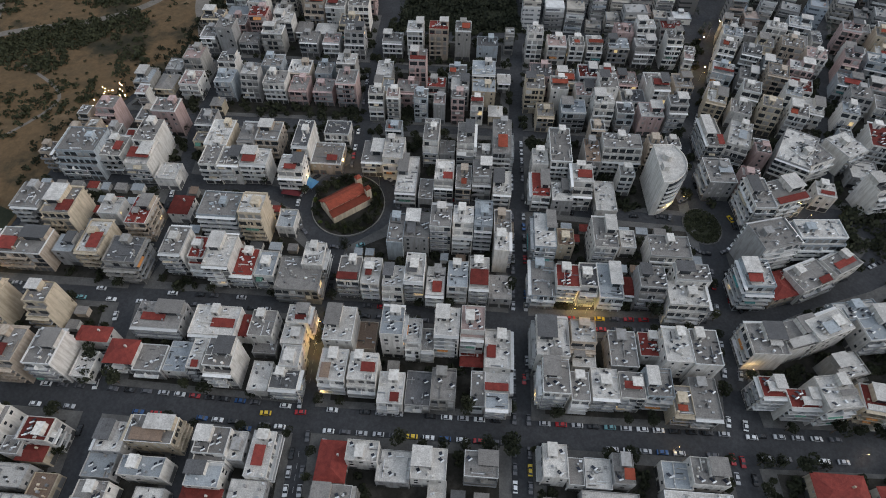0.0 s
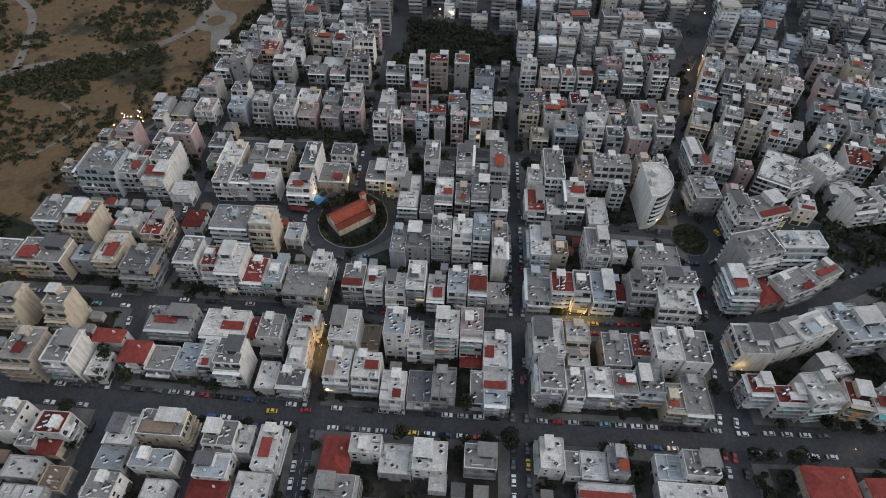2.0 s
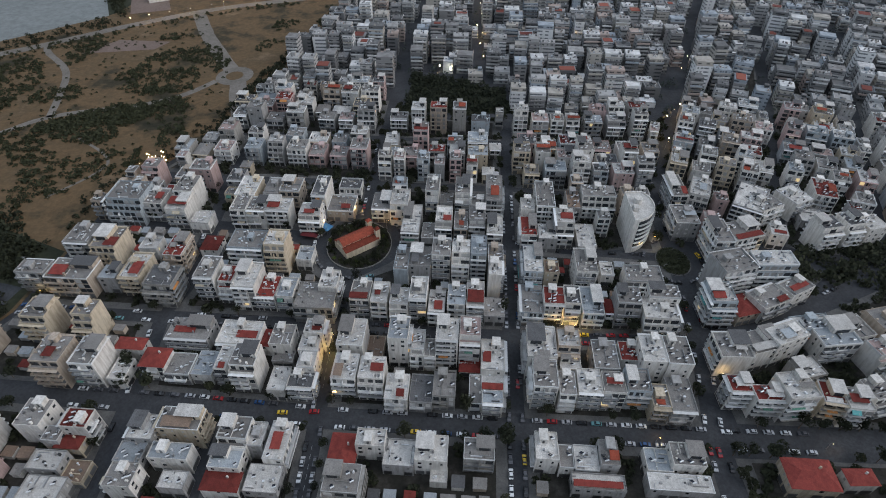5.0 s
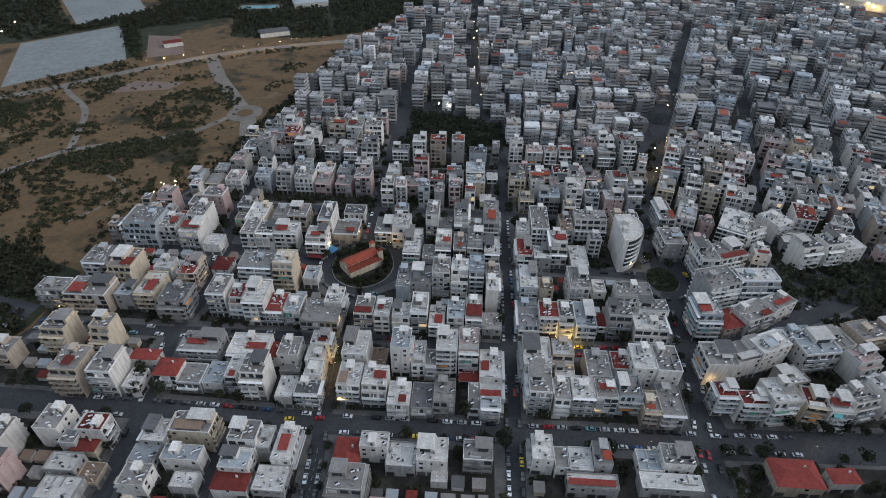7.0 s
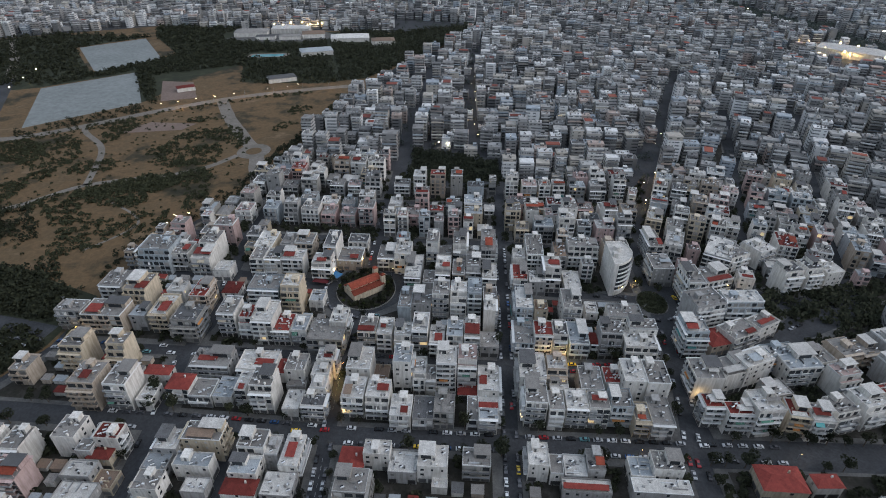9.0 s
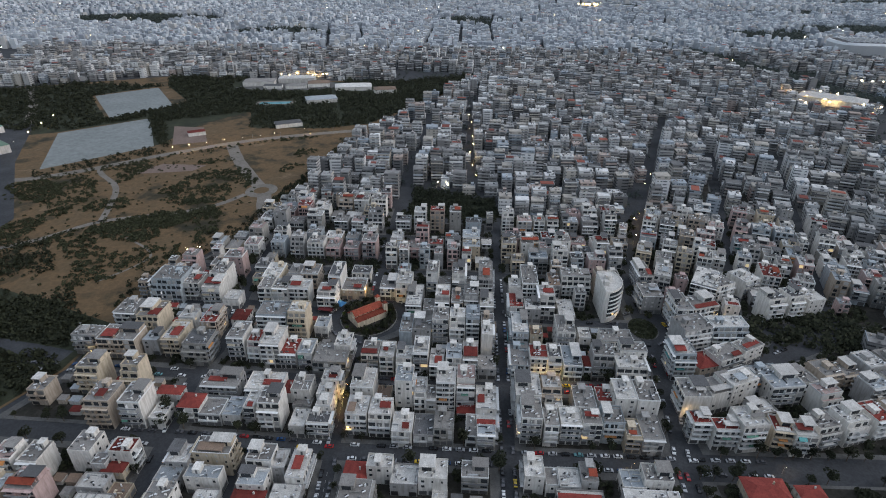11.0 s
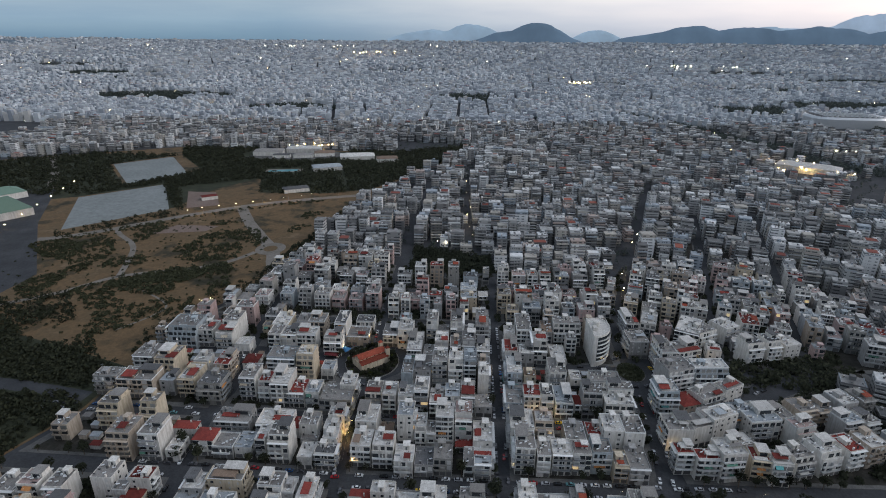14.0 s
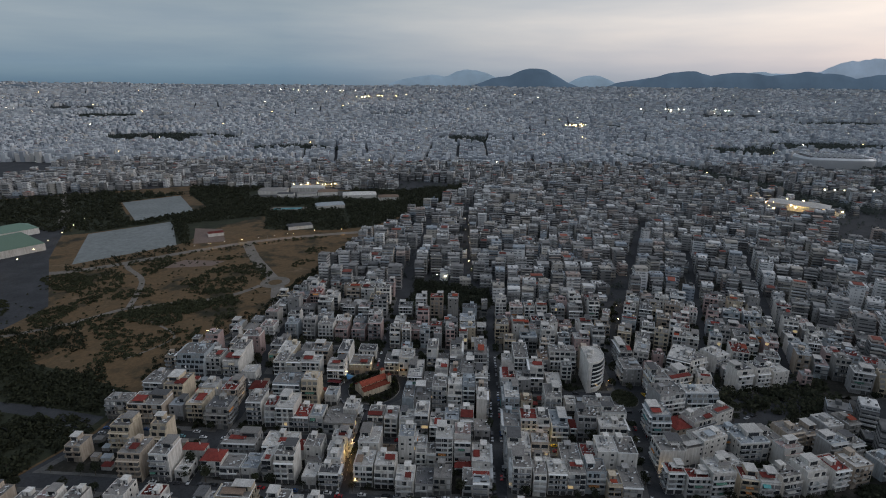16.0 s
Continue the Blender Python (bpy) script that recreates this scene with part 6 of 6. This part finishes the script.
def profile(s, pts, half, half_top):
    """A closed side outline swept across, narrower at the top."""
    top = max(p[1] for p in pts)
    low = min(p[1] for p in pts)
    w = [half + (half_top - half) * (p[1] - low) / (top - low) for p in pts]
    n, i = len(pts), len(s.v)
    s.v += [(p[0], -q, p[1]) for p, q in zip(pts, w)] + [(p[0], q, p[1]) for p, q in zip(pts, w)]
    s.f += [tuple(i + k for k in range(n)), tuple(i + n + k for k in reversed(range(n)))]
    s.f += [(i + (k + 1) % n, i + k, i + n + k, i + n + (k + 1) % n) for k in range(n)]
    s.s += [s.slot] * (n + 2)


def car_parts():
    b, g, w = Shape(), Shape(), Shape()
    profile(b, [(-2.1, 0.3), (2.05, 0.3), (2.12, 0.62), (1.95, 0.82), (1.05, 0.95), (-1.75, 0.98), (-2.1, 0.85)], 0.86, 0.80)
    profile(b, [(-1.15, 1.40), (-0.9, 1.45), (0.1, 1.45), (0.3, 1.40)], 0.62, 0.60)
    profile(g, [(-1.72, 0.96), (1.0, 0.93), (0.32, 1.41), (-1.2, 1.41)], 0.78, 0.63)
    for u in (-1.3, 1.3):
        for v in (-0.78, 0.78):
            w.tube((u, v - 0.1, 0.3), (u, v + 0.1, 0.3), 0.3, 0.3, 10)
    return b, g.mesh("glazing", glass), w.mesh("wheel_set", rubber)


CB, CG, CW = car_parts()
BODIES = [CB.mesh("body", p) for p in PAINT]
COLOR = ("white", "silver", "black", "grey", "red", "blue", "yellow", "teal")
cr = random.Random(21)


def car(x, y, heading, color=None, z=0.004):
    k = COLOR.index(color) if color else cr.choices(range(8), (17, 24, 20, 24, 5, 5, 1, 1))[0]
    base = new("car")
    base.matrix_world = pose(x, y, z, 0, 0, heading + cr.choice((0, 180)))
    tagged(base, "%s parked hatchback car by the kerb" % COLOR[k], "car", "parked cars")
    part("body", BODIES[k], None, base)
    part("glazing", CG, None, base, "dark car glass")
    part("wheel_set", CW, None, base, "black rubber tyres", "stuff")


def park(x, y, h):
    if not crossing(x, y, 4.6):
        car(x, y, h)


def clip_line(line, lo, hi):
    return [p for p in line if lo <= p[1] <= hi]


for line, off, chance in (([p for p in AVENUE if -200 < p[0] < 200], 4.0, 0.8), ([p for p in AVENUE if -200 < p[0] < 200], -4.0, 0.8), (clip_line(V1, 60, 200), 2.4, 0.5),
                          (clip_line(V1, 60, 200), -2.4, 0.55), (clip_line(V2, 60, 300), 2.7, 0.8), (clip_line(V2, 60, 300), -2.7, 0.8), (V3, 3.1, 0.65), (V3, -3.1, 0.65),
                          (clip_line(V3B, 230, 320), 3.4, 0.5), (clip_line(V3B, 230, 320), -3.4, 0.5), (H2, 2.5, 0.5), (H2, -2.5, 0.5), (H3, 2.3, 0.6), (clip_line(V0, 60, 250), 2.5, 0.55),
                          (V0B, 2.3, 0.5), (DIAG[:4], 3.8, 0.55), (HRIGHT[:3], 3.8, 0.5), (clip_line(V1B, 250, 340), 3.2, 0.5)):
    along(line, off, 5.9, chance, park)
for x, y, h, c in ((-67.5, 121.5, 0, "yellow"), (-54.5, 122.2, 2, "red"), (-73.5, 115.5, -4, "blue"), (34.5, 182.2, 88, "red"), (30.4, 138.0, 88, "red"), (107, 109, 88, "red"),
                   (113, 118, -4, "white"), (-44, 110.5, 85, "silver")):
    car(x, y, h, c)
for k in range(26):
    a = k * 0.2417
    if cr.random() < 0.55:
        car(CHURCH[0] + 24.6 * math.cos(a), CHURCH[1] + 26.4 * math.sin(a), math.degrees(a) + 90)
for k in range(22):
    a = k * 0.2856
    if cr.random() < 0.5:
        car(CIRCUS[0] + 15.2 * math.cos(a), CIRCUS[1] + 16.6 * math.sin(a), math.degrees(a) + 90)
# a small boat on the empty plot
boat = tagged(new("boat"), "small white boat stored on an empty plot", "boat")
boat.matrix_world = pose(8.9, 105.5, 0.16, 0, 0, 118)
s = Shape()
hull = [(-2.4, -0.9), (1.2, -0.95), (2.9, 0), (1.2, 0.95), (-2.4, 0.9)]
n = len(hull)
s.v += [(p[0] * 0.85, p[1] * 0.55, 0.0) for p in hull] + [(p[0], p[1], 0.9) for p in hull] + [(p[0] * 0.9, p[1] * 0.8, 0.9) for p in hull] + [(p[0] * 0.8, p[1] * 0.6, 0.35) for p in hull]
for a in range(3):
    s.f += [(a * n + k, a * n + (k + 1) % n, (a + 1) * n + (k + 1) % n, (a + 1) * n + k) for k in range(n)]
s.f += [tuple(3 * n + k for k in range(n)), tuple(reversed(range(n)))]
s.s = [0] * len(s.f)
part("hull", s, tank_mat, boat)
s = Shape()
s.box(-0.3, -0.5, 0.35, 0.8, 0.5, 1.25)
part("cabin", s, tank_mat, boat)

# road paint
s = Shape()
for k in range(34):
    y = 62 + k * 4.0
    x = at_y(V1, y)
    if abs(y - 120) > 10 and abs(y - 168) > 6:
        s.poly([(x - 0.08, y, 0.006), (x + 0.08, y, 0.006), (x + 0.08, y + 2.0, 0.006), (x - 0.08, y + 2.0, 0.006)])
setting("lane_marking", s, line_paint, "worn white dashes along the street", "road marking")

# ---------------------------------------------------------------- lamps
WARM, PALE = (1.0, 0.62, 0.22), (1.0, 0.86, 0.55)
bulb_warm, bulb_pale = glow("lamp_glow_warm", WARM, 14), glow("lamp_glow_pale", PALE, 14)


def lamp(x, y, z, power, color=WARM, arm=True):
    base = tagged(new("street_lamp"), "grey street lamp, lit in warm light", "lamp", "street lamps")
    base.matrix_world = pose(x, y, 0.1)
    s = Shape()
    s.tube((0, 0, 0), (0, 0, z), 0.09, 0.06, 6)
    s.tube((0, 0, z), (0.9, 0, z + 0.15), 0.05, 0.04, 5)
    part("pole", s, metal, base)
    s = Shape()
    s.box(0.75, -0.08, z + 0.04, 1.1, 0.08, z + 0.1)
    part("lamp_head", s, bulb_warm if color is WARM else bulb_pale, base, "glowing lamp head")
    if power:
        li = new("lamp_light", bpy.data.lights.new("lamp_light", "POINT"))
        li.data.energy, li.data.color, li.data.shadow_soft_size = power, color, 0.25
        li.parent = base
        li.location = (1.0, 0, z - 0.25)


for x, y, z, p in ((-52.8, 148, 6.0, 2400), (-52.8, 158, 6.0, 2200), (-56, 251, 6, 2200), (-62, 247, 5, 1200), (-36, 239, 7, 1000), (52, 168.5, 4.5, 2200), (58, 168.5, 4.5, 2200), (25.4, 182, 5, 260), (118, 143, 5, 500),
                   (83, 112.5, 4, 380), (-47.5, 129.5, 5, 450), (103, 227, 5, 600), (112, 233, 5, 900), (170, 223, 5, 800), (129, 318, 6, 1500), (-80, 217, 6, 500), (-200, 181, 6, 1200), (150, 112, 4, 250),
                   (33.0, 130, 5, 160), (-72, 240, 5, 700)):
    lamp(x, y, z, p)
for x, y, z, p in ((146, 331, 6, 1800), (163, 377, 6, 2200), (25, 520, 6, 1800), (26, 600, 6, 1800), (-10, 446, 6, 2600), (-240, 588, 7, 3000), (-180, 618, 7, 3000), (-300, 548, 7, 3500), (-270, 570, 7, 3500), (-210, 600, 7, 3500), (-150, 626, 7, 3000), (-484, 430, 7, 3500), (-508, 530, 7, 3500), (575, 790, 9, 9000)):
    lamp(x, y, z, p)


def lights(name, spots, mat, label):
    s = Shape()
    for x, y, z, r in spots:
        s.box(x - r, y - r, z - r, x + r, y + r, z + r)
    tagged(new(name, s.mesh(name, mat)), label, "lamps", kind="stuff")


lr = random.Random(3)


def street_spots(low, count, size):
    """Lamp places in the far streets, none of them in the park."""
    out = []
    while len(out) < count:
        y = lr.uniform(low, 4700)
        x = lr.uniform(-0.8, 0.8) * (y + 100)
        if not bool(inside(np.array(x), np.array(y), PARK)):
            out.append((x, y, (8 if y < 1250 else 13) + land(0, y), 0.18 + y * size))
    return out


warm = street_spots(430, 150, 0.00026)
warm += [(-193 + lr.uniform(-9, 9), 299 + lr.uniform(-12, 12), lr.uniform(2.5, 5), 0.16) for _ in range(22)]
warm += [(575 + lr.uniform(-60, 50), 810 + lr.uniform(-45, 55), lr.uniform(6, 12), 0.9) for _ in range(26)]
warm += [(148 + k * 11 + lr.uniform(-4, 4), 335 + k * 28 + lr.uniform(-6, 6), 6, 0.24) for k in range(6)]
warm += [(22 + lr.uniform(-1, 6), 470 + k * 34 + lr.uniform(-9, 9), 5, 0.26) for k in range(8)]
warm += [(-318 + k * 17 + lr.uniform(-4, 4), 541 + k * 10, 6, 0.2) for k in range(9)]
warm += [(lr.gauss(-560, 130), lr.gauss(3750, 120), 100, 2.2) for _ in range(9)]
warm += [(545 + lr.uniform(-40, 40), 2370 + lr.uniform(-40, 40), 22, 1.6) for _ in range(12)]
warm += [(545 + k * 8, 845 - k * 9 + lr.uniform(-4, 4), 10, 0.8) for k in range(11)]
warm += [(-280 + lr.uniform(-30, 60), 955 + lr.uniform(-12, 14), 9, 0.7) for _ in range(9)]
warm += [(-470 - k * 9, 400 + k * 38, 7, 0.4) for k in range(8)]
pale = street_spots(1000, 120, 0.0003)
pale += [(lr.gauss(-900, 260), lr.gauss(4550, 90), 125, 1.9) for _ in range(34)]
pale += [(690 + k * 16, 930 - k * 3, 14, 0.7) for k in range(7)]
pale += [(lr.gauss(1500, 220), lr.gauss(3250, 60), land(0, 3250) + 30, 1.9) for _ in range(10)]
pale += [(-5 + lr.uniform(-9, 9), 447 + lr.uniform(-4, 4), 5, 0.4) for _ in range(6)]
lights("city_lamps_warm", warm, glow("far_lamp_warm", WARM, 60), "lit warm street lamps across the city")
lights("city_lamps_pale", pale, glow("far_lamp_pale", PALE, 60), "lit pale street lamps across the city")

# ---------------------------------------------------------------- stadium and sheds in the distance
st = tagged(new("stadium"), "white football stadium with a ring roof", "stadium")
st.matrix_world = pose(990, 1340, 0, 0, 0, -8) @ Matrix.Diagonal((1, 1, 1.35, 1))
s, n = Shape(), 40
R = [(84, 52, 0), (87, 56, 16), (84, 53, 20), (66, 31, 18), (64, 29, 15), (50, 24, 1)]
for a, b, z in R:
    s.v += [(a * abs(math.cos(k * 6.2832 / n)) ** 0.5 * (1 if math.cos(k * 6.2832 / n) > 0 else -1), b * abs(math.sin(k * 6.2832 / n)) ** 0.5 * (1 if math.sin(k * 6.2832 / n) > 0 else -1), z) for k in range(n)]
for j in range(len(R) - 1):
    s.f += [(j * n + k, j * n + (k + 1) % n, (j + 1) * n + (k + 1) % n, (j + 1) * n + k) for k in range(n)]
    s.s += [1 if j >= 3 else 0] * n
part("ring", s, [tank_mat, ROOF["d"]], st)
for k in range(-5, 6):
    s = Shape()
    s.box(k * 12 - 0.8, -46, 20.2, k * 12 + 0.8, 46, 21.6)
    part("roof_beam", s, tank_mat, st, "white steel roof beam")
s = Shape()
s.prism([(74, -44), (74, 44), (-74, 44), (-74, -44)], 19.2, 20.0, True)
part("roof_panel", s, ROOF["d"], st, "dark translucent roof panels")
s = Shape()
s.prism([(48, -24), (48, 24), (-48, 24), (-48, -24)], 0, 0.8)
part("pitch", s, lawn, st)


def shed(x, y, w, d, h, rot, roof_mat, label):
    b = tagged(new("shed"), label, "building")
    b.matrix_world = pose(x, y, 0.15, 0, 0, rot)
    s = Shape()
    s.box(-w / 2, -d / 2, -0.15, w / 2, d / 2, h, False)
    part("wall", s, WALL["W"], b)
    s = Shape()
    gable(s, w, d, h, d * 0.13)
    part("roof", s, roof_mat, b)


green_sheet = plain("green_sheet", (0.13, 0.20, 0.15), 0.6)
shed(-318, 610, 20, 12, 4.5, 30, ROOF["r"], "white shed with a red roof on a dirt yard")
shed(-215, 655, 34, 18, 5, 25, ROOF["d"], "low dark-roofed clubhouse by the woods")
sheet("sports_court", [(-366, 872), (-300, 862), (-206, 868), (-196, 920), (-240, 955), (-330, 950)], 0.2, paving, "grey paved courts between sports halls", "ground")
water = Nodes("pool_water")
water = water.done(water.ramp(water.noise(0.1), ((0.3, (0.10, 0.28, 0.32)), (0.7, (0.14, 0.36, 0.40)))), 0.12, 0, 0.5)
sheet("pool_deck", [(-296, 762), (-240, 770), (-238, 792), (-294, 784)], 0.22, path_mat, "pale paved deck round a pool", "pavement")
sheet("pool", [(-290, 766), (-246, 773), (-245, 787), (-289, 780)], 0.26, water, "turquoise open-air swimming pool", "water")
for x, y, w, d, h, rot, mat, label in ((-200, 790, 46, 26, 6, 20, "b", "pale sports hall among the woods"), (-330, 905, 52, 30, 7, 8, "g", "grey sports hall beside paved courts"),
                                       (-272, 932, 62, 26, 8, 6, "w", "long white-roofed sports hall"), (-228, 902, 36, 26, 6, 12, "t", "brown-roofed sports hall beside paved courts"),
                                       (-300, 880, 30, 14, 5, 8, "d", "low dark-roofed changing rooms"), (-262, 884, 34, 16, 5, 10, "g", "low grey hall by the courts"),
                                       (-165, 880, 60, 30, 6, 10, "w", "white-roofed hall among the woods")):
    shed(x, y, w, d, h, rot, ROOF[mat], label)
shed(-110, 860, 36, 24, 6, 10, ROOF["t"], "brown-roofed hall among the woods")
shed(-545, 500, 40, 110, 9, -35, green_sheet, "large green-roofed sports hall")
shed(-590, 600, 40, 50, 8, -35, green_sheet, "green-roofed hall beside a parking ground")
shed(590, 815, 90, 40, 10, -40, ROOF["w"], "long lit hall in the distance")
